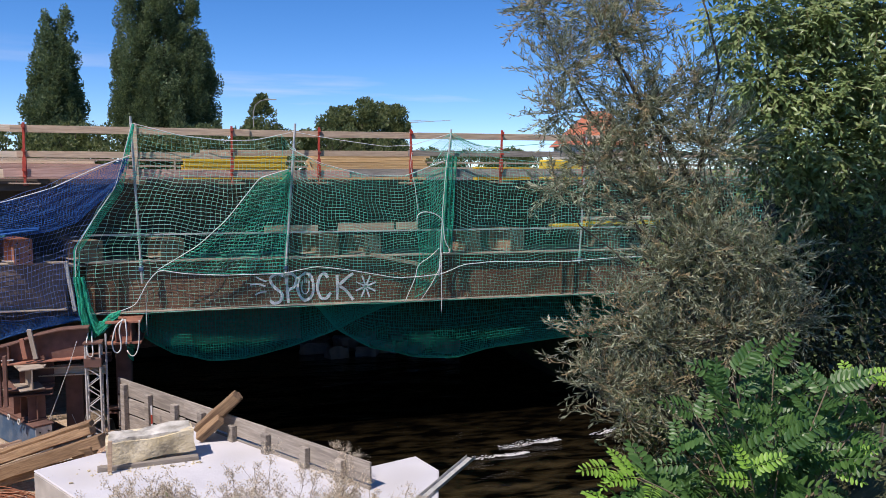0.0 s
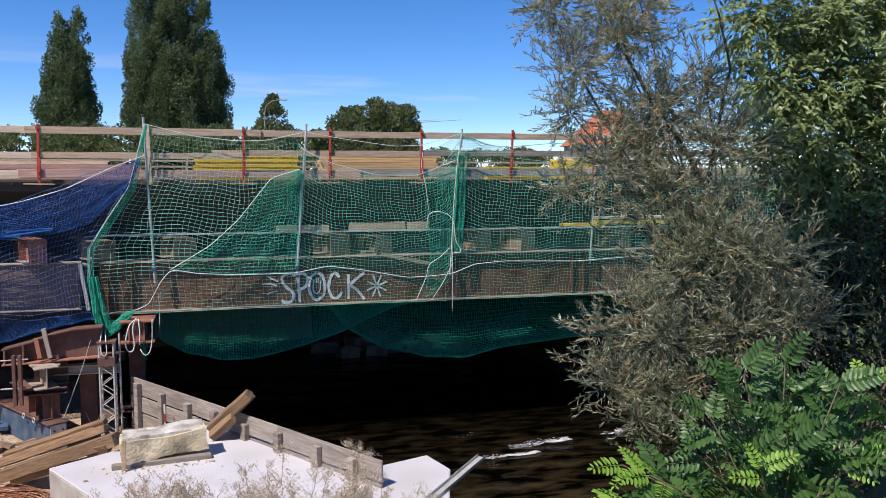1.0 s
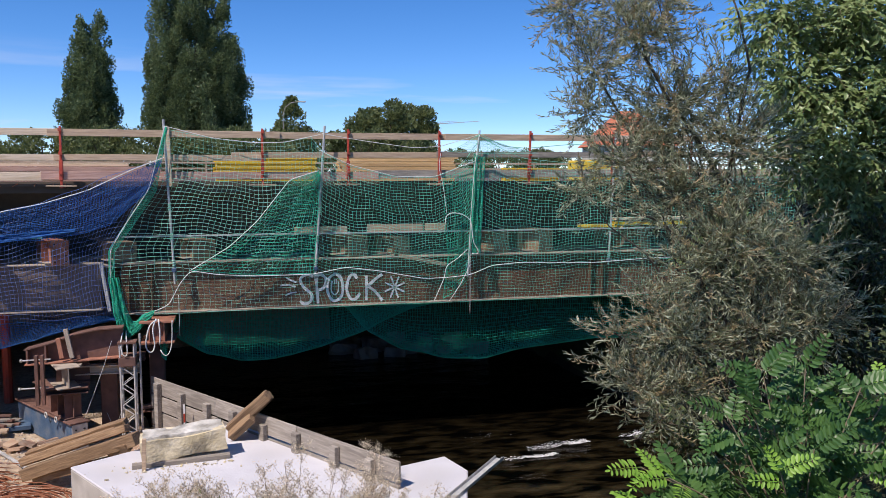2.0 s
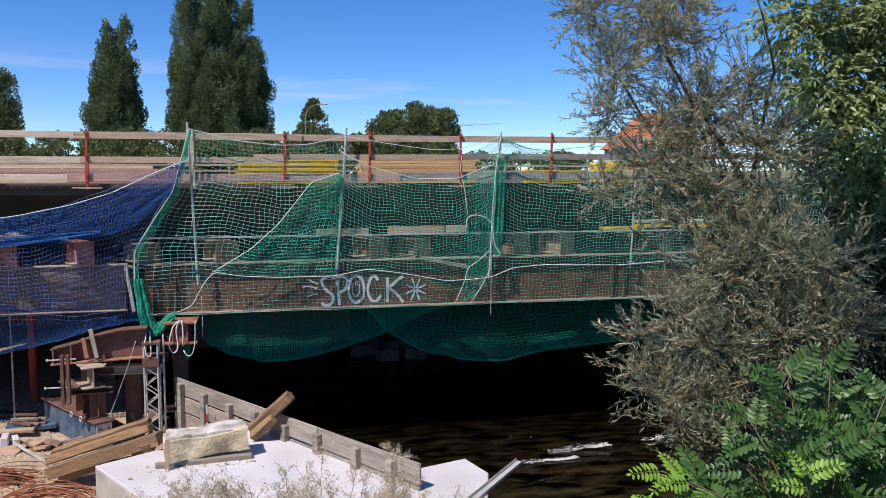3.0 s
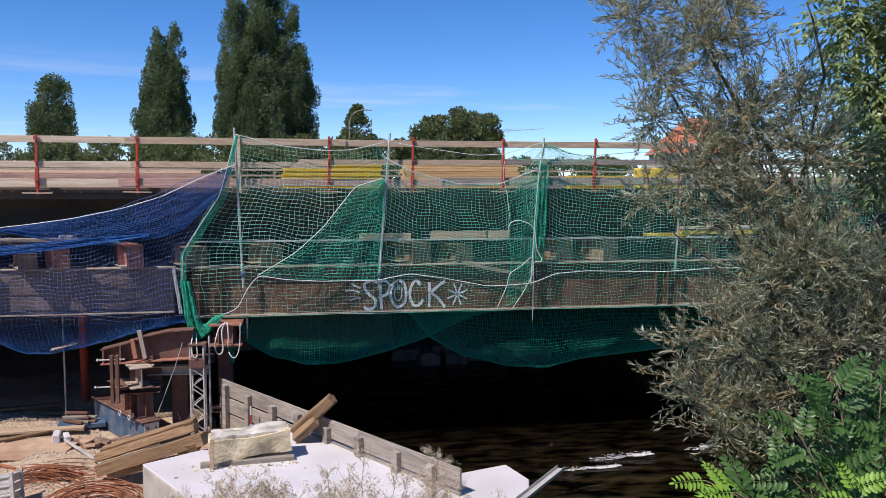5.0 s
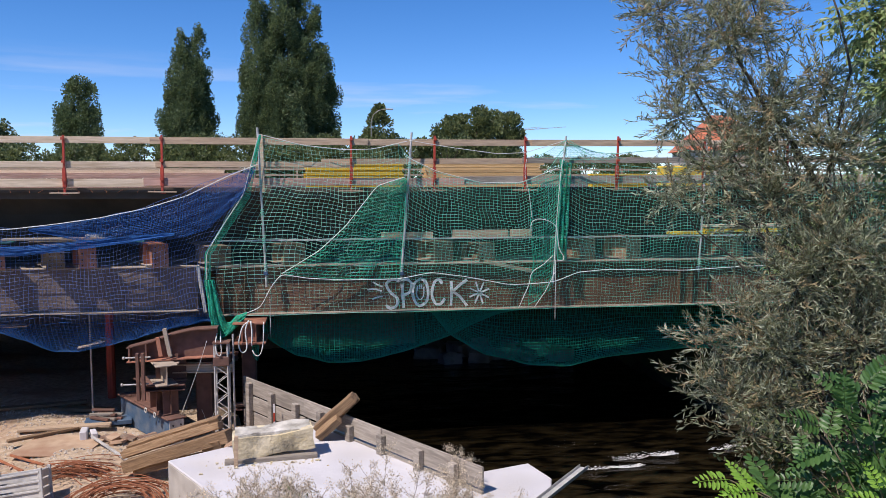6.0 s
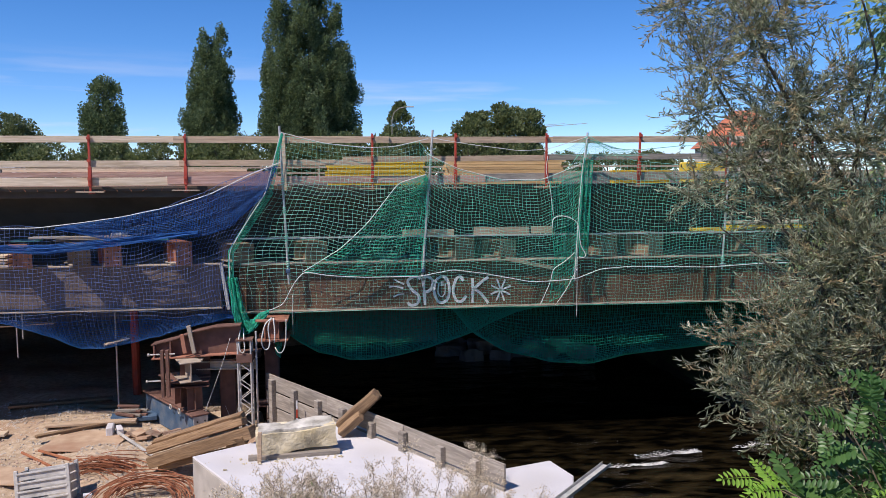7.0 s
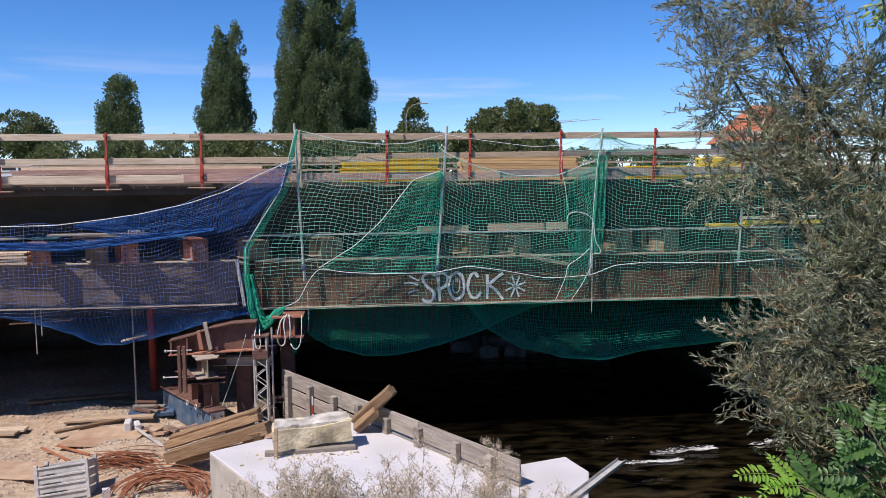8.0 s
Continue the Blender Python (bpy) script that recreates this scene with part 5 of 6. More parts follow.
for x0, z in ((-4.0, 2.46), (-4.05, 1.92)):
    solid("tie_rod", Shape().tube([(0, 0, 0), (0.5, 0.02, 0)], 0.014, 7).tube([(-0.02, 0, 0), (0.01, 0, 0)], 0.032, 8), M_GALV, "thin pale tie rod with a nut", "tie rod", at=pose(x0, 16.3, z))
# hunched trestle top girder
tg = thing("trestle_girder", (-4.02, 16.75, 2.32), "red-brown hunched steel cross girder under the bridge", "steel beam")
prof = [(0, 0), (1.72, 0.06), (1.78, 0.62), (1.3, 0.60), (0.9, 0.52), (0.5, 0.38), (0.0, 0.26)]
part("web", Shape().add([(x, y, z) for y in (-0.012, 0.012) for x, z in prof], [tuple(range(6, -1, -1)), tuple(range(7, 14))] + [(k, (k + 1) % 7, 7 + (k + 1) % 7, 7 + k) for k in range(7)]), M_RUST, tg)
part("bottom_flange", Shape().box(0, 1.74, -0.17, 0.17, -0.03, 0.0, pose(0, 0, 0, 0, -2)), M_STUB, tg, "", 0.004)
for i in range(2, 6):
    (x0, z0), (x1, z1) = prof[i], prof[i + 1]
    part("top_flange", Shape().add([(x0, -0.16, z0), (x0, 0.16, z0), (x1, 0.16, z1), (x1, -0.16, z1), (x0, -0.16, z0 + 0.022), (x0, 0.16, z0 + 0.022), (x1, 0.16, z1 + 0.022), (x1, -0.16, z1 + 0.022)], [(3, 2, 1, 0), (4, 5, 6, 7), (0, 1, 5, 4), (1, 2, 6, 5), (2, 3, 7, 6), (3, 0, 4, 7)]), M_RUST, tg)
part("stiffener", Shape().box(0.36, 0.39, -0.16, 0.16, 0, 0.34), M_RUST, tg)
part("strap", Shape().box(0.82, 0.90, -0.22, -0.16, -0.06, 0.52, pose(0, 0, 0, 0, -10)), M_FLANGE, tg, "pale leaning strap", 0.004)
part("strap", Shape().box(0.64, 0.72, -0.21, -0.17, 0.0, 0.40, pose(0, 0, 0, 0, -8)), M_STUB, tg, "reddish leaning strap", 0.004)
part("strap_foot", Shape().box(0.78, 1.02, -0.24, -0.1, -0.06, -0.035), M_FLANGE, tg, "pale foot plate", 0.003)
part("stiffener", Shape().box(0.05, 0.07, -0.16, 0.16, 0, 0.26), M_RUST, tg)

mast = thing("lattice_mast", (-2.16, 16.62, 0.7), "slim grey lattice steel mast standing on the ground", "mast")
for x in (-0.13, 0.13):
    for y in (-0.13, 0.13):
        part("leg", Shape().tube([(x, y, 0), (x, y, 1.95)], 0.022, 6), M_GALV, mast)
for k in range(7):
    z = 0.1 + k * 0.2
    sgn = 1 if k % 2 else -1
    for y in (-0.13, 0.13):
        part("diagonal", Shape().tube([(-0.13 * sgn, y, z), (0.13 * sgn, y, z + 0.2)], 0.011, 5), M_GALV, mast)
        part("diagonal", Shape().tube([(y, -0.13 * sgn, z), (y, 0.13 * sgn, z + 0.2)], 0.011, 5), M_GALV, mast)
part("collar", Shape().box(-0.16, 0.16, -0.16, 0.16, 1.5, 1.68), M_RUST, mast, "rusty collar", 0.008)
part("head_plate", Shape().box(-0.17, 0.17, -0.17, 0.17, 1.95, 1.98), M_RUST, mast)
solid("steel_tube", Shape().tube([(0, 0, 0), (0, 0, 2.1)], 0.02, 7), M_GALV, "thin grey steel tube beside the mast", "tube", at=pose(-1.93, 16.6, 0.72))
# beam end under the girder
bearing = thing("bearing_beam", (-1.95, 16.95, 2.56), "red oxide steel box beam end under the girder", "steel beam")
part("top_flange", Shape().box(0, 0.66, -0.2, 3, 0.42, 0.46), M_STUB, bearing, "", 0.004)
part("bottom_flange", Shape().box(0, 0.66, -0.2, 3, 0.0, 0.04), M_STUB, bearing, "", 0.004)
for x in (0.18, 0.46):
    part("web", Shape().box(x - 0.012, x + 0.012, -0.15, 3, 0.04, 0.42), M_STUB, bearing)
part("end_plate", Shape().box(0.2, 0.45, -0.08, -0.06, 0.05, 0.41), M_STUB, bearing, "pinkish recessed end plate")
stub("steel_beam", (-1.95, 17.0, 1.15), 0.6, 0.1, 0.3, 0, M_RUST, RUSTY)
solid("bearing_post", Shape().box(-0.15, 0.15, -0.15, 0.15, 0, 1.86), M_RUST, "rusty support post under the bearing beam", "post", at=pose(-1.7, 17.55, 0.7), bevel=0.01)
solid("trestle_post", Shape().box(-0.16, 0.16, -0.16, 0.16, 0, 1.62), M_RUST, "rusty support post under the cross girder", "post", at=pose(-2.6, 17.25, 0.7), bevel=0.01)
solid("steel_prop", Shape().tube([(0, 0, 0), (0, 0, 2.5)], 0.1, 10), M_RED, "dark red steel prop standing under the bridge", "prop", at=pose(-5.2, 20.0, 0.7))
solid("steel_tube", Shape().tube([(0, 0, 0), (0, 0, 2.3)], 0.02, 7), M_GALV, "thin hanging steel tube under the bridge", "tube", at=pose(-5.2, 18.4, 0.7))
rope([(-2.45, 16.6, 2.7), (-2.6, 16.5, 2.2), (-2.95, 16.35, 1.25)], 0.008, "slack grey steel cable hanging down", M_GALV)
rope([(-2.6, 16.7, 1.25), (-2.45, 16.6, 0.9), (-2.3, 16.5, 1.3)], 0.006, "slack grey steel cable hanging down", M_GALV)

# cross-beam ends standing on the girder flange, and planks on them
for x0, x1, z1, m in ((-7.9, -7.0, 4.42, M_BOARD_NEW), (-6.82, -6.46, 4.60, M_STUB), (-5.66, -5.31, 4.64, M_STUBTAN), (-5.03, -4.69, 4.64, M_STUB), (-3.60, -3.26, 4.64, M_STUB), (-2.5, -2.02, 4.56, M_STUBTAN), (-0.95, -0.45, 4.58, M_STUBTAN), (2.3, 2.8, 4.60, M_STUBTAN), (3.3, 3.75, 4.55, M_STUBTAN), (5.6, 6.1, 4.64, M_STUBTAN), (6.7, 7.2, 4.68, M_STUBTAN), (9.3, 9.7, 4.7, M_STUBTAN)):
    h = z1 - 4.15
    cb = thing("cross_beam", ((x0 + x1) / 2, 17.2 if x1 < -3 and m is not M_BOARD_NEW else 17.5, 4.15), "short steel cross beam end resting on the girder" if m is not M_BOARD_NEW else "short stack of boards on the girder flange", "steel beam", "cross beam ends", rz=0 if m is M_BOARD_NEW else 28)
    w = (x1 - x0) / 2
    if m is M_BOARD_NEW:
        for k in range(4):
            part("board", Shape().box(-w + 0.03 * k, w - 0.05 * (k % 2), -0.1, 1.0, k * 0.065, k * 0.065 + 0.045), m, cb)
        continue
    plate = part("end_plate", Shape().box(-w, w, -0.02, 0.0, 0.0, h), m, cb, "bolted end plate", 0.003)
    part("bottom_flange", Shape().box(-w * 0.85, w * 0.85, 0.0, 1.5, 0, 0.022), M_FLANGE, cb, "dusty pale flange")
    part("top_flange", Shape().box(-w * 0.85, w * 0.85, 0.0, 1.5, h - 0.022, h), m, cb)
    part("web", Shape().box(-0.01, 0.01, 0.0, 1.5, 0.022, h - 0.022), m, cb)
    part("stiffener", Shape().box(-w * 0.8, -0.01, 0.7, 0.715, 0.022, h - 0.022), m, cb)
    for bx in (-w * 0.62, w * 0.62):
        for bz in (0.07, h * 0.38, h * 0.64, h - 0.07):
            part("bolt", Shape().tube([(bx, -0.032, bz), (bx, -0.02, bz)], 0.016, 6), M_DARK, plate)
PLANK = "weathered plank lying across the cross beams"
for x0, x1, z0, z1, m in ((1.17, 2.31, 4.66, 4.82, M_BOARD), (2.75, 4.0, 4.68, 4.85, M_BOARD), (4.05, 4.55, 4.70, 4.86, M_BOARD), (8.7, 10.7, 4.86, 4.92, M_BOARD_NEW), (7.85, 8.9, 4.70, 4.76, M_YELLOW), (8.7, 10.7, 4.74, 4.82, M_YELLOW), (-6.6, -4.6, 4.72, 4.76, M_BOARD_GREY)):
    solid("plank", Shape().box(x0, x1, 17.45, 17.49 if z1 - z0 > 0.1 else 17.75, z0, z1), m, PLANK if m is not M_YELLOW else "yellow plank on the scaffold ledge", "plank", "planks", bevel=0.004)
solid("plank", Shape().box(-0.55, 0.55, -0.02, 0.02, -0.04, 0.04), M_BOARD, "loose plank leaning in the net", "plank", at=pose(3.97, 17.28, 4.05, 0, 12), bevel=0.004)
solid("ledge_rail", Shape().box(-2.3, 12, -0.03, 0.03, 0, 0.03), M_GALV, "thin horizontal ledger tube behind the net", "tube", at=pose(0, 17.42, 4.66))

# ---- on the deck: stacked yellow formwork beams, boards, vehicles ----
def pile(x0, x1, y, z0, rows, cols, h, w, material, label, cat, gap=0.01):
    p = thing("beam_stack", ((x0 + x1) / 2, y, z0), label, cat)
    l = (x1 - x0) / 2
    for r_ in range(rows):
        for c in range(cols):
            o = random.uniform(-0.06, 0.06)
            if h > 0.07:
                part("formwork_beam", Shape().box(-l + o, l + o, c * w, c * w + w - gap, r_ * h, r_ * h + h * 0.28).box(-l + o, l + o, c * w + w * 0.33, c * w + w * 0.6, r_ * h + h * 0.28, r_ * h + h * 0.7).box(-l + o, l + o, c * w, c * w + w - gap, r_ * h + h * 0.7, r_ * h + h - 0.004), material, p)
            else:
                part("board", Shape().box(-l + o, l + o, c * w, c * w + w - gap, r_ * h, r_ * h + h - 0.006), material, p)
    return p


pile(-0.46, 1.72, 18.4, 5.78, 5, 3, 0.108, 0.12, M_YELLOW, "stack of yellow timber formwork beams on the deck", "beam stack")
pile(2.3, 5.0, 18.3, 5.78, 10, 3, 0.058, 0.25, M_BOARD_ORANGE, "stack of fresh orange-brown boards on the deck", "board stack")
pile(6.3, 7.7, 18.4, 5.78, 3, 3, 0.108, 0.12, M_YELLOW, "low stack of yellow formwork beams on the deck", "beam stack")
solid("yellow_container", Shape().box(-0.5, 0.5, -0.5, 0.5, 0, 0.52), M_YELLOW, "yellow steel container on the deck", "container", at=pose(8.9, 19.2, 5.78), bevel=0.03)
pile(-7.5, -1.6, 18.0, 5.78, 6, 2, 0.055, 0.25, M_BOARD_RED, "flat stack of reddish boards lying on the deck", "board stack")


def far_wall():
    w = thing("far_parapet", (0, 29.0, 5.78), "timber guard rail on the far deck edge", "railing")
    for z in (0.3, 0.5):
        part("rail", Shape().box(-30, 30, -0.02, 0.02, z, z + 0.06), M_BOARD, w)
    for i in range(30):
        part("post", Shape().box(-29 + i * 2 - 0.03, -29 + i * 2 + 0.03, -0.03, 0.03, 0, 0.6), M_BOARD, w)


def van(x, y, z, l, h, label, cab=True):
    v = thing("van", (x, y, z), label, "van")
    part("body", Shape().add([(sx * l / 2 * k, sy, zz) for zz, k in ((0.35, 1), (1.1, 1), (h, 0.93)) for sx, sy in ((-1, -0.95), (1, -0.95), (1, 0.95), (-1, 0.95))],
        [(3, 2, 1, 0), (8, 9, 10, 11)] + [(4 * i + k, 4 * i + (k + 1) % 4, 4 * i + 4 + (k + 1) % 4, 4 * i + 4 + k) for i in range(2) for k in range(4)]), M_WHITE, v, "", 0.05)
    part("window", Shape().box(l * 0.2, l * 0.42, -0.962, -0.93, 1.15, h - 0.2), M_DARK, v)
    part("window", Shape().box(-l * 0.1, l * 0.15, -0.962, -0.93, 1.2, h - 0.25), M_DARK, v)
    for sx in (-0.32, 0.32):
        for sy in (-0.95, 0.8):
            wheel = part("wheel", Shape().tube([(sx * l, sy, 0.34), (sx * l, sy + 0.15, 0.34)], 0.34, 14), M_DARK, v)
            part("rim", Shape().tube([(sx * l, sy - 0.012, 0.34), (sx * l, sy + 0.01, 0.34)], 0.2, 12), M_GALV, wheel)
    return v


van(-24.5, 60, 5.2, 3.6, 1.7, "white delivery van parked beyond the bridge")
van(-17.6, 112, 5.2, 3.4, 1.95, "white delivery van parked beyond the bridge")
far_wall()

# house roof behind the trees
house = thing("house", (25.6, 50, 5.2), "house with an orange-red tiled roof behind the trees", "house", rz=-12)
part("wall", Shape().box(-2.5, 2.5, -2.3, 2.3, 0, 2.6), M_PLASTER, house)
part("roof", Shape().add([(-2.8, -2.6, 2.5), (2.8, -2.6, 2.5), (2.8, 2.6, 2.5), (-2.8, 2.6, 2.5), (-0.6, 0, 4.9), (0.6, 0, 4.9)], [(3, 2, 1, 0), (0, 1, 5, 4), (1, 2, 5), (2, 3, 4, 5), (3, 0, 4)]), M_ROOF, house, "orange-red tiled hip roof")
for x in (-1.6, 0, 1.6):
    frame_part = part("window", Shape().box(x - 0.5, x + 0.5, -2.33, -2.29, 1.0, 2.2), M_WHITE, house)
    part("pane", Shape().box(x - 0.42, x + 0.42, -2.34, -2.325, 1.08, 2.12), M_DARK, frame_part)
# street lamp and distant crane jib
lamp = thing("street_lamp", (3.5, 62, 5.2), "thin grey street lamp with a curved arm", "street lamp")
part("mast", Shape().tube([(0, 0, 0), (0, 0, 5.0), (0.15, 0, 5.6), (0.6, 0, 5.95), (1.2, 0, 6.05)], 0.032, 7, 0.025), M_GREYSTONE, lamp)
part("lantern", Shape().box(1.1, 1.7, -0.1, 0.1, 6.0, 6.09), M_GREYSTONE, lamp, "", 0.02)
crane = thing("tower_crane", (36, 120, 5.2), "thin distant crane jib above the trees", "crane")
part("jib", Shape().tube([(-8.4, 0, 7.9), (0.5, 0, 8.6)], 0.09, 4, 0.05).tube([(-8.4, 0, 8.2), (-3, 0, 8.55)], 0.035, 4).tube([(-6, 0, 8.1), (-5.5, 0, 8.4), (-5, 0, 8.18), (-4.5, 0, 8.45), (-4, 0, 8.25)], 0.03, 4), M_GALV, crane)
part("mast", Shape().tube([(-8.3, 0, 0), (-8.3, 0, 8.3)], 0.12, 4), M_GALV, crane)

# boards and tarpaulin laid out over the cross beams behind the blue net, with gaps between
for x0, x1, m, label in ((-9.4, -7.05, M_BOARD_GREY, "grey formwork board laid over the cross beams"), (-6.2, -5.2, M_BOARD_GREY, "grey formwork board laid over the cross beams"), (-4.5, -3.85, M_TEAL, "teal tarpaulin bundle on the cross beams"), (-7.3, -6.5, M_TEAL, "teal tarpaulin bundle on the cross beams")):
    for k in range(3):
        y0 = 17.72 + 0.19 * k
        solid("formwork_board" if m is M_BOARD_GREY else "tarpaulin", Shape().box(x0 + 0.05 * (k % 2), x1 - 0.04 * k, y0, y0 + 0.18, 4.645, 4.675 + 0.01 * (k % 2)), m, label, "board" if m is M_BOARD_GREY else "tarpaulin", "boards behind the blue net", bevel=0.004)
solid("white_box", Shape().box(-0.16, 0.16, -0.12, 0.12, 0, 0.12), M_WHITE, "small white box on the formwork boards", "box", at=pose(-4.9, 17.9, 4.69, 0, 0, 8), bevel=0.008)


for x, y, z, l, ry, rz, m in ((-5.0, 17.75, 2.47, 0.55, -14, 8, M_BOARD_NEW), (-4.95, 17.85, 2.50, 0.35, -20, -12, M_BOARD), (-7.0, 18.0, 2.84, 1.3, -2, 3, M_BOARD), (-6.9, 18.08, 2.88, 0.8, 3, -6, M_BOARD_NEW)):
    solid("board_offcut", Shape().box(-l / 2, l / 2, -0.06, 0.06, -0.015, 0.015), m, "broken board offcut caught in the blue net", "board", "offcuts in the net", at=pose(x, y, z, 8, ry, rz), bevel=0.004)
for x, z0, z1 in ((-6.98, 2.2, 3.15), (-6.86, 2.6, 3.2)):
    solid("hanger_rod", Shape().tube([(0, 0, z0), (0, 0, z1)], 0.012, 6), M_GALV, "thin steel hanger rod below the girder", "rod", at=pose(x, 17.6, 0))


# ---- loose things on the site floor ----
def ground_z(x, y):
    return float(height(np.array(float(x)), np.array(float(y))))


def crate():
    c = thing("metal_crate", (-5.0, 13.5, ground_z(-5.0, 13.5) - 0.02), "grey ribbed metal crate lying tilted on the ground", "crate", rz=6, rx=-14, ry=-5)
    for k in range(4):
        part("side_rib", Shape().box(-0.38, 0.38, -0.31, -0.285, 0.04 + k * 0.145, 0.16 + k * 0.145).box(-0.38, 0.38, -0.335, -0.31, 0.13 + k * 0.145, 0.16 + k * 0.145), M_GALV, c, "", 0.003)
        part("side_rib", Shape().box(-0.38, 0.38, 0.285, 0.31, 0.04 + k * 0.145, 0.16 + k * 0.145), M_GALV, c, "", 0.003)
        for x in (-0.39, 0.37):
            part("end_rib", Shape().box(x, x + 0.02, -0.29, 0.29, 0.04 + k * 0.145, 0.16 + k * 0.145), M_GALV, c, "", 0.003)
    part("floor_panel", Shape().box(-0.38, 0.38, -0.29, 0.29, 0.0, 0.02), M_GALV, c)
    for x in (-0.39, 0.39):
        for y in (-0.3, 0.3):
            part("corner_post", Shape().box(x - 0.03, x + 0.03, y - 0.03, y + 0.03, 0, 0.64), M_GALV, c, "", 0.006)


crate()


def rebar_heap():
    """Bent rusty bars: long ones in a bundle, and a sprung heap of hoops."""
    rng = np.random.default_rng(4)
    h = thing("rebar_heap", (-4.0, 13.9, ground_z(-4.0, 13.9)), "heap of bent rusty reinforcing bars on the ground", "rebar heap")
    for i in range(46):
        a = rng.normal(-0.15, 0.2)
        l = rng.uniform(0.6, 1.25)
        c = np.array([rng.normal(-0.45, 0.13), rng.normal(0.72, 0.17), 0.02 + 0.26 * rng.random()])
        t = np.linspace(-0.5, 0.5, 9)[:, None]
        q = c + t * l * np.array([math.cos(a), math.sin(a), rng.normal(0, 0.05)]) + np.array([0, 0.12 * rng.normal(), -0.10]) * (4 * t * t)
        q[:, 2] = np.maximum(q[:, 2], 0.01)
        part("bar", Shape().tube(q, 0.008, 4), M_REBAR, h)
    for i in range(40):
        r = rng.uniform(0.4, 0.7)
        c = np.array([rng.normal(0.55, 0.08) + i * 0.008, rng.normal(-1.0, 0.05), 0.05])
        a0, a1 = rng.uniform(-0.2, 0.3), rng.uniform(2.6, 3.4)
        s = np.linspace(a0, a1, 14)
        tilt = rng.uniform(0.4, 0.8)
        q = np.stack([c[0] + r * np.cos(s) * 1.15, c[1] + r * np.sin(s) * tilt, c[2] + r * np.sin(s) * (1 - tilt) + 0.01 * i / 3], -1)
        q[:, 2] = np.maximum(q[:, 2], 0.01)
        part("hoop", Shape().tube(q, 0.007, 4), M_REBAR, h)


rebar_heap()


def lay(name, x, y, l, w, t, rz, material, label, cat, ry=0.0, up=0.0):
    return solid(name, Shape().box(-l / 2, l / 2, -w / 2, w / 2, 0, t), material, label, cat, "loose site debris", at=pose(x, y, ground_z(x, y) + 0.03 + up, 0, ry, rz), bevel=min(t, w) * 0.12)


lay("plank", -5.46, 17.3, 1.8, 0.2, 0.05, 5, M_BOARD, "pale plank lying on the dusty ground", "plank")
lay("plank", -5.75, 16.9, 1.35, 0.13, 0.05, 34, M_TIMBER, "brown plank lying on the dusty ground", "plank", up=0.035)
lay("plank", -7.5, 17.0, 0.9, 0.25, 0.06, 2, M_BOARD_NEW, "short pale boards lying on the ground", "plank")
lay("plank", -7.55, 16.8, 0.8, 0.22, 0.05, -3, M_BOARD, "short pale boards lying on the ground", "plank")
lay("plank", -6.7, 19.2, 2.2, 0.2, 0.06, 12, M_TIMBER, "dark plank lying under the bridge", "plank")
lay("plank", -5.6, 19.0, 1.4, 0.25, 0.08, -16, M_TIMBER, "dark plank lying under the bridge", "plank")
lay("steel_plate", -5.25, 16.3, 1.45, 1.25, 0.02, -9, M_PLATE, "flat dusty steel sheet on the ground", "steel plate")
lay("steel_plate", -6.2, 14.6, 1.2, 0.8, 0.02, -12, M_PLATE, "dusty reddish sheet on the ground", "steel plate")
lay("concrete_kerb", -4.92, 16.72, 0.36, 0.14, 0.2, 100, M_CONC, "small white concrete piece on the ground", "concrete piece")
lay("concrete_kerb", -4.74, 16.74, 0.34, 0.12, 0.16, 112, M_CONC, "small white concrete piece on the ground", "concrete piece")
lay("steel_bar", -4.1, 15.6, 2.2, 0.05, 0.04, -56, M_GALV, "thin pale metal strip on the ground", "steel bar")
lay("steel_bar", -5.9, 15.4, 1.2, 0.04, 0.04, -46, M_REBAR, "rusty bar on the ground", "steel bar")
lay("steel_bar", -5.6, 15.5, 1.0, 0.04, 0.04, -38, M_REBAR, "rusty bar on the ground", "steel bar")
for i in range(7):
    lay("timber_offcut", -4.85 + 0.1 * (i % 3), 17.6 + 0.05 * i, 0.5, 0.08, 0.05, 150 + 9 * (i % 4), M_BOARD_GREY if i % 2 else M_RUST, "short beam offcut in a small pile", "timber", up=0.105 + 0.05 * (i // 3))
lay("pallet", -4.7, 17.75, 0.95, 0.45, 0.1, 10, M_BLUE_STEEL, "blue low skid under the offcuts", "skid")
for i in range(16):
    x, y = -3.95 + random.uniform(-0.5, 0.45), 16.45 + random.uniform(-0.3, 0.3)
    solid("brick_slab", rough_block(random.uniform(0.18, 0.42), random.uniform(0.14, 0.28), 0.05, i * 3.1, 0.02, 3), M_SLAB if i % 4 else M_PLATE, "broken reddish brick slab on the ground", "rubble", "rubble", at=pose(x, y, ground_z(x, y) + 0.05 + 0.05 * (i % 3), 6 * (i % 3), 4, 40 * i))
solid("white_block", rough_block(0.12, 0.1, 0.14, 5, 0.01, 2), M_CONC, "small white block beside the crate", "rubble", at=pose(-4.3, 13.2, ground_z(-4.3, 13.2) + 0.08, 0, 0, 20))


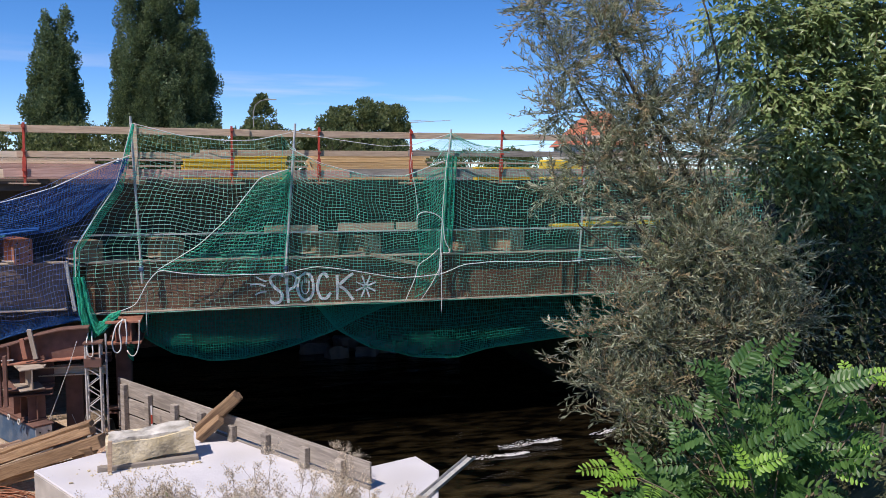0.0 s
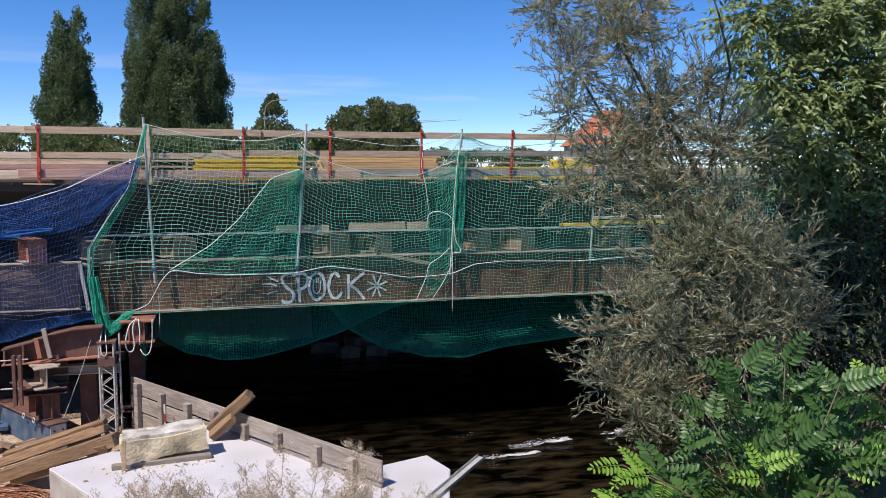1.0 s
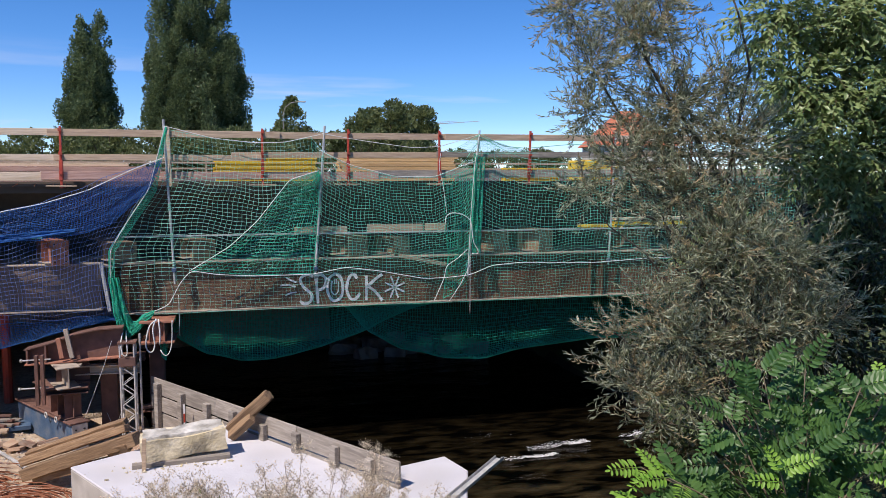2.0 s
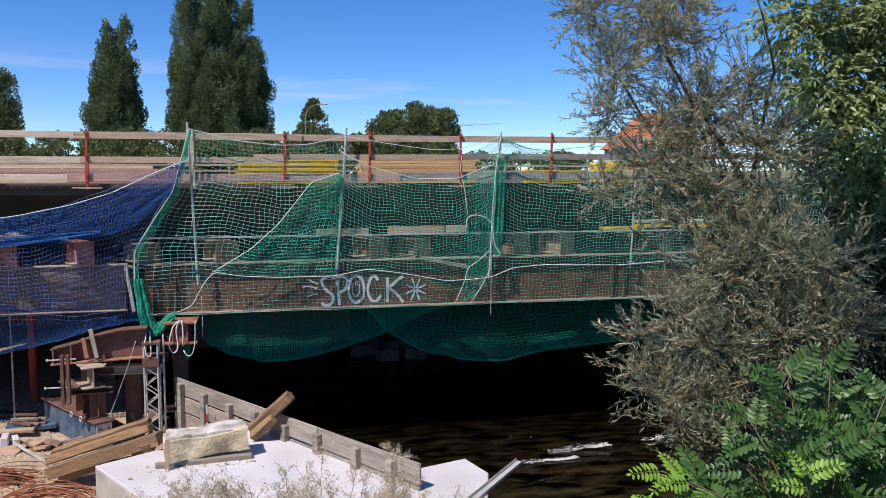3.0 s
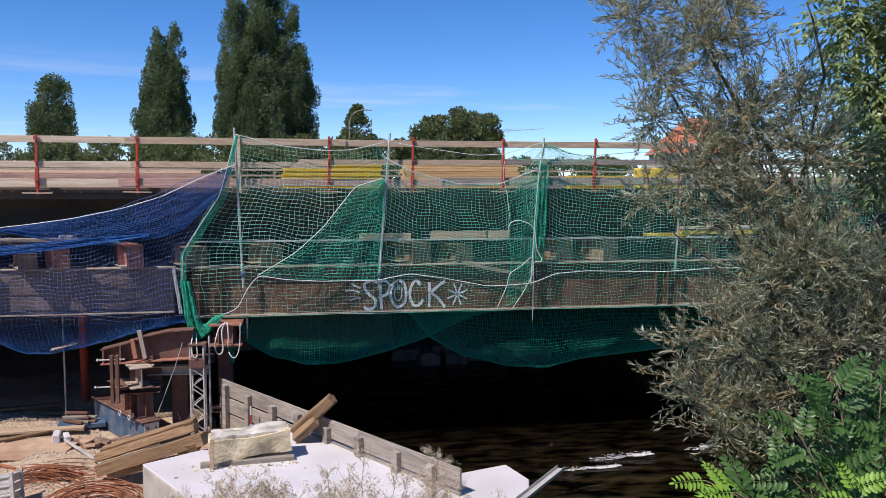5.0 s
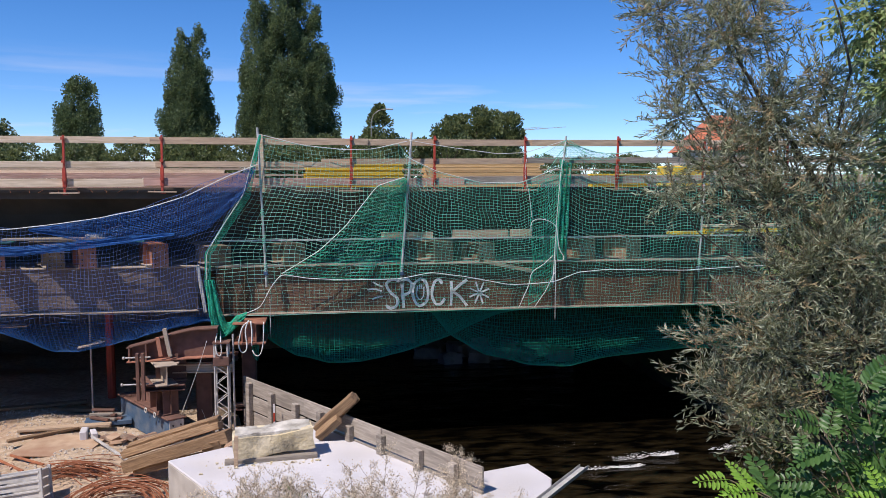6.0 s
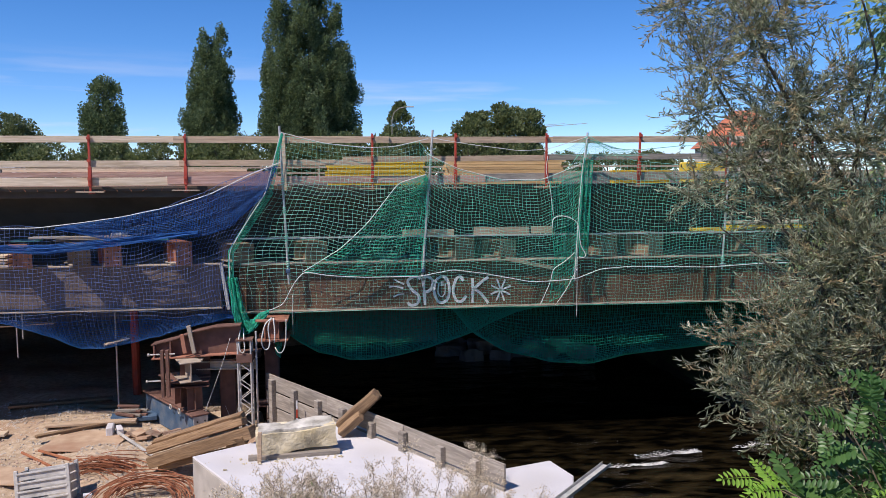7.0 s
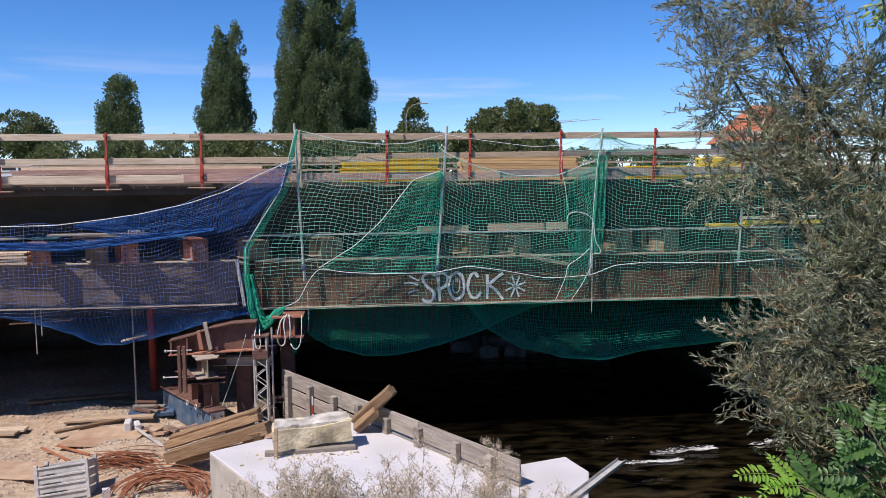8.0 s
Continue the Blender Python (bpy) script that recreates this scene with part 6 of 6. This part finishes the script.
def scatter_stones():
    rng = np.random.default_rng(8)
    s = Shape()
    base = [(-1, -1, -0.5), (1, -0.8, -0.5), (1.1, 0.9, -0.5), (-0.9, 1, -0.5), (-0.6, -0.6, 0.6), (0.7, -0.5, 0.5), (0.6, 0.6, 0.7), (-0.5, 0.6, 0.5)]
    q = [(3, 2, 1, 0), (4, 5, 6, 7), (0, 1, 5, 4), (1, 2, 6, 5), (2, 3, 7, 6), (3, 0, 4, 7)]
    for i in range(11000):
        x, y = rng.uniform(-9.5, -1.9), rng.uniform(12.2, 19.5)
        if x > fence_x(y) - 0.2:
            continue
        r = 0.006 + 0.024 * rng.random() ** 4
        z = ground_z(x, y) + 0.035 * math.sin(5.1 * x + 2.3 * y) * math.sin(3.7 * y - 1.9 * x)
        m = pose(x, y, z + r * 0.3, 0, 0, rng.uniform(0, 360))
        s.add([m @ Vector((a * r * rng.uniform(0.7, 1.3), b * r * rng.uniform(0.7, 1.3), c * r)) for a, b, c in base], q)
    solid("gravel", s, M_PEBBLE, "loose pale gravel and rubble on the ground", "gravel", "", "stuff")


M_PEBBLE = mat("pale_pebble", (0.36, 0.31, 0.25), (0.62, 0.56, 0.48), 2.0, 0.95, 0, 0.3, 30, (0.42, 0.24, 0.16), 0.6, 0.9)
scatter_stones()

def crumbs():
    rng = np.random.default_rng(3)
    s = Shape()
    for i in range(240):
        x, y = -0.95 + rng.normal(0, 0.45), 12.66 + rng.normal(0, 0.13)
        r = 0.006 + 0.03 * rng.random() ** 4
        m = pose(x, y, TOP + r * 0.4, rng.uniform(0, 90), 0, rng.uniform(0, 360))
        s.add([m @ Vector((a * r, b * r, c * r * 0.6)) for a, b, c in ((-1, -1, -1), (1, -0.8, -1), (0.9, 1, -1), (-1, 0.8, -1), (0.1, 0, 1))], [(3, 2, 1, 0), (0, 1, 4), (1, 2, 4), (2, 3, 4), (3, 0, 4)])
    solid("stone_crumbs", s, M_STONE, "yellow stone crumbs scattered on the concrete", "crumbs", "", "stuff")


crumbs()

# rocks on the far bank, foam on the near ripples
for i in range(14):
    x, y = 3.3 + i * 0.33, 26.3 + 0.9 * math.sin(i * 2.3)
    solid("boulder", rough_block(random.uniform(0.4, 0.9), random.uniform(0.4, 0.7), random.uniform(0.3, 0.6), i * 2.7, 0.08, 3), M_GREYSTONE, "grey boulder at the far water's edge", "boulder", "boulders", at=pose(x, y, max(ground_z(x, y), 0) + 0.1, 0, 0, 50 * i), smooth=False)


def foam():
    """Broken white crests where the stream runs over stones: dense small flecks along each crest, thinning out behind it."""
    rng = np.random.default_rng(12)
    s = Shape()
    crests = ((5.5, 15.36, 6.5, 15.42, 520, 0.06), (6.75, 15.95, 7.5, 15.98, 420, 0.10), (5.9, 15.75, 6.9, 15.95, 200, 0.14), (8.3, 16.1, 9.2, 16.3, 260, 0.10), (4.2, 16.6, 6.0, 16.9, 10, 0.3), (5.0, 15.3, 5.6, 15.4, 90, 0.08))
    for x0, y0, x1, y1, m, w in crests:
        for i in range(m):
            u = rng.beta(2.2, 1.6)
            x = x0 + (x1 - x0) * u + rng.normal(0, 0.03)
            y = y0 + (y1 - y0) * u + abs(rng.normal(0, w)) + 0.03 * math.sin(9 * u + x0)
            r = 0.003 + 0.010 * rng.random() ** 3
            st, n = rng.uniform(1.6, 3.6), 5
            ph = rng.uniform(0, 6)
            s.add([(x + r * st * math.cos(a + ph), y + r * math.sin(a + ph), 0.034) for a in np.arange(n) * 2 * math.pi / n] + [(x, y, 0.036 + r * 0.9)], [(j, (j + 1) % n, n) for j in range(n)])
    solid("foam", s, M_FOAM, "white foam on small broken wave crests", "foam", "", "stuff")


foam()
bar = thing("aluminium_channel", (2.62, 10.15, TOP + 0.006), "long grey aluminium channel reaching out past the concrete", "metal bar", rz=49.5)
part("web", Shape().box(0, 1.98, -0.07, 0.07, 0, 0.006), M_GALV, bar)
part("flange", Shape().box(0, 1.98, -0.07, -0.064, 0.006, 0.05), M_GALV, bar)
part("flange", Shape().box(0, 1.98, 0.064, 0.07, 0.006, 0.05), M_GALV, bar)



# ---- dry weeds in front of the concrete ----
def weed(x, y, top, seed, green):
    rng = np.random.default_rng(seed)
    z0 = ground_z(x, y) - 0.03
    w = thing("weed", (x, y, z0), "tall dry weed with pale fluffy seed heads" if not green else "bushy grey-green weed with pale dry tips", "weed", "weeds")
    h = top - z0
    wood, at, way, at2, way2 = Shape(), [], [], [], []
    for st in range(4):
        p0 = np.array([rng.normal(0, 0.05), rng.normal(0, 0.05), 0])
        p1 = np.array([rng.normal(0, 0.20), rng.normal(0, 0.16), h * rng.uniform(0.8, 1.02)])
        q = limb_points(p0, p1, np.array([rng.normal(0, .06), 0, 0]), 9, rng)
        wood.tube(q, 0.006, 4, 0.002, False)
        for b in range(24):
            f = rng.uniform(0.42, 1.0)
            c = q[0] + (q[-1] - q[0]) * f
            a = rng.uniform(0, 6.28)
            ln = 0.34 * (1.12 - f) + 0.05
            e = c + np.array([math.cos(a) * ln, math.sin(a) * ln, ln * rng.uniform(0.6, 1.3)])
            bq = limb_points(c, e, np.array([0, 0, -0.02]), 5, rng)
            wood.tube(bq, 0.0022, 3, 0.001, False)
            for tw in range(4):
                g = bq[rng.integers(1, 5)]
                d = rng.normal(size=(9, 3)) * 0.022
                at.append(g + d)
                way.append(rng.normal(size=(9, 3)) + np.array([0, 0, 0.6]))
        if green:
            n = 230
            f = rng.uniform(0.2, 0.85, n)[:, None]
            at2.append(q[0] + (q[-1] - q[0]) * f + rng.normal(size=(n, 3)) * 0.10)
            way2.append(rng.normal(size=(n, 3)) + np.array([0, 0, 0.5]))
    tagged(part("stem_wood", wood, M_TWIG, w), kind="stuff")
    ob = new("seed_head", leaves("seed_head", np.concatenate(at), np.concatenate(way), 0.018, 0.012, L_WEED, rng))
    ob.parent = w
    tagged(ob, "pale fluffy seed heads", kind="stuff")
    if at2:
        ob = new("foliage", leaves("foliage", np.concatenate(at2), np.concatenate(way2), 0.06, 0.018, L_WEED_GREEN, rng))
        ob.parent = w
        tagged(ob, "narrow grey-green leaves", kind="stuff")


for i, (x, y, top, g) in enumerate(((-0.95, 7.9, 3.0, 1), (-0.7, 7.95, 3.1, 1), (-0.52, 7.6, 3.14, 1), (-0.1, 7.6, 3.0, 1), (0.12, 7.75, 2.98, 1), (0.4, 7.6, 3.02, 0), (1.35, 7.8, 2.98, 0), (1.15, 7.55, 2.92, 0), (-1.05, 7.75, 2.95, 1), (-0.82, 7.8, 3.12, 1), (-0.6, 7.7, 3.2, 1), (-0.45, 7.9, 3.12, 1), (-0.2, 7.8, 3.05, 1), (0.0, 7.9, 3.08, 1), (0.25, 7.7, 3.0, 0), (0.48, 7.8, 3.22, 0), (0.6, 7.75, 3.1, 0), (1.0, 7.7, 2.92, 0), (1.25, 7.7, 3.02, 0), (1.45, 7.6, 3.02, 0), (1.7, 7.5, 2.9, 0), (-0.75, 7.5, 2.98, 1), (-0.3, 7.45, 3.0, 1))):
    weed(x, y, top, 60 + i, g)
weed(1.95, 11.3, 2.08, 90, 0)


# ---- locust in front on the bank: every feathered leaf a part ----
def frond_mesh(seed, material, pairs, length):
    rng = np.random.default_rng(seed)
    s = Shape()
    t = np.linspace(0, 1, 7)
    curve = [(length * a, 0.0, -0.24 * length * a * a) for a in t]
    s.tube(curve, 0.0024, 3, 0.0012, False)

    def leaflet(o, d, ln, up):
        o, d, up = Vector(o), Vector(d).normalized(), Vector(up).normalized()
        sd = d.cross(up).normalized()
        w = ln * 0.24
        a = [o, o + d * ln * 0.22 + sd * w * 0.8 + up * w * 0.25, o + d * ln * 0.62 + sd * w + up * w * 0.2, o + d * ln * 0.93 + sd * w * 0.5, o + d * ln * 1.0 - up * ln * 0.05,
             o + d * ln * 0.93 - sd * w * 0.5, o + d * ln * 0.62 - sd * w + up * w * 0.2, o + d * ln * 0.22 - sd * w * 0.8 + up * w * 0.25, o + d * ln * 0.25, o + d * ln * 0.62]
        s.add(a, [(0, 8, 1), (1, 8, 9, 2), (2, 9, 4, 3), (0, 7, 8), (7, 6, 9, 8), (6, 5, 4, 9)])
    for k in range(pairs):
        a = 0.16 + 0.80 * k / (pairs - 1)
        x, z = length * a, -0.24 * length * a * a
        ln = length * 0.27 * (0.75 + 0.35 * math.sin(math.pi * min(a + 0.1, 1))) * rng.uniform(0.88, 1.1)
        for sd in (-1, 1):
            leaflet((x, sd * 0.003, z), (0.42, sd * 1.0, rng.normal(-0.05, 0.12)), ln, (0.0 + rng.normal(0, 0.12), 0.0, 1))
    leaflet((length, 0, -0.24 * length), (1, 0, -0.4), length * 0.18, (0, 0, 1))
    return mesh_of("leaf", s, material)


locust = thing("locust_shrub", (3.42, 4.2, ground_z(3.42, 4.2) - 0.02), "young locust shrub with feathered bright green leaves", "locust shrub")
FRONDS = [frond_mesh(k, L_LOCUST, 7 + k % 3, 0.23 + 0.03 * k) for k in range(4)]
YOUNG = [frond_mesh(9 + k, L_LOCUST_YOUNG, 6 + k, 0.17 + 0.035 * k) for k in range(2)]
rl = np.random.default_rng(21)
b0 = (3.42, 4.2, 3.45)
# each stem: young tip or not, and where it ends
STEMS = (
    (0, 3.45, 4.19, 4.45), (0, 3.06, 4.28, 4.61), (0, 3.2, 4.31, 4.71),
    (0, 3.46, 4.25, 4.76), (0, 3.72, 4.06, 4.67), (1, 3.99, 4.06, 4.7),
    (0, 3.94, 4.0, 4.44), (1, 3.82, 3.99, 4.23), (0, 2.86, 4.34, 4.24),
    (1, 2.37, 4.34, 4.18), (1, 2.26, 4.25, 3.99), (1, 2.53, 4.28, 4.12),
    (0, 2.94, 4.31, 4.48), (1, 3.15, 4.05, 4.19), (0, 2.65, 4.05, 3.91),
    (0, 3.38, 3.84, 3.88), (1, 2.9, 3.89, 3.82), (0, 3.62, 4.34, 4.59),
    (0, 3.39, 4.05, 4.31), (0, 2.52, 4.1, 3.78),
)
origin = Vector(locust.matrix_basis.translation)


def place_frond(me, at, way, face):
    """A leaf at a point, its midrib along way, its upper side turned to face."""
    x_ = Vector(way).normalized()
    y_ = Vector(face).cross(x_).normalized()
    z_ = x_.cross(y_)
    lf = new("leaf", me)
    lf.parent = locust
    lf.matrix_basis = Matrix.Translation(at) @ Matrix((x_, y_, z_)).transposed().to_4x4()


for young, *end in STEMS:
    b_, e_ = np.array(b0), np.array(end)
    way_ = e_ - b_
    p = np.array([b_, b_ + way_ * 0.4 + np.array([0, 0, 0.06]), b_ + way_ * 0.75 + np.array([0, 0, 0.05]), e_])
    seg = np.concatenate([[0], np.cumsum(np.linalg.norm(np.diff(p, axis=0), axis=1))])
    tt = np.linspace(0, seg[-1], 16)
    q = np.stack([np.interp(tt, seg, p[:, i]) for i in range(3)], -1) - np.array(origin)
    part("stem", Shape().tube(q, 0.011, 5, 0.004, False), M_TWIG, locust, "", 0, True)
    k = rl.integers(0, 2)
    d = max(0.35 * seg[-1], seg[-1] - 0.62)
    while d < seg[-1]:
        at = Vector([np.interp(d, seg, p[:, i]) for i in range(3)]) - origin
        along = Vector([np.interp(d + 0.02, seg, p[:, i]) - np.interp(d - 0.05, seg, p[:, i]) for i in range(3)]).normalized()
        face = Vector((-0.2 + rl.normal(0, 0.45), -0.42 + rl.normal(0, 0.4), 0.8 + rl.normal(0, 0.25))).normalized()
        side = along.cross(face).normalized() * (1 if k % 2 else -1)
        way = along * rl.uniform(0.25, 0.7) + side * rl.uniform(0.7, 1.0) + Vector((0, 0, rl.uniform(-0.1, 0.3)))
        tip = d > seg[-1] - 0.18
        place_frond((YOUNG if tip and young else FRONDS)[rl.integers(0, 2 if tip else 4)], at, way, face)
        k += 1
        d += rl.uniform(0.055, 0.10)
    face = Vector((-0.2 + rl.normal(0, 0.2), -0.7, 0.7))
    place_frond((YOUNG if young else FRONDS)[rl.integers(0, 2)], Vector(p[-1]) - origin, along * 0.7 + Vector((rl.normal(0, 0.6), -0.35, -0.1)), face)
yl = new("leaf", frond_mesh(30, L_YELLOW, 2, 0.08))
yl.parent = locust
yl.matrix_basis = Matrix.Translation(Vector((4.08, 4.05, 4.48)) - origin) @ pose(0, 0, 0, 60, 70, 10)
tagged(yl, "single withered yellow leaf")
clump_tree("shrub", "small grey-green shrub with rounded leaves on the bank", "shrub", (4.7, 4.6, 3.4), [(4.36, 4.59, 3.85, 0.25), (4.64, 4.51, 4.0, 0.3), (4.08, 4.67, 3.74, 0.2)], L_SAGE, 0.07, 0.044, 14, 80, 9, None, 0.0, 0.01, 0.002, 0.2, 0.16)
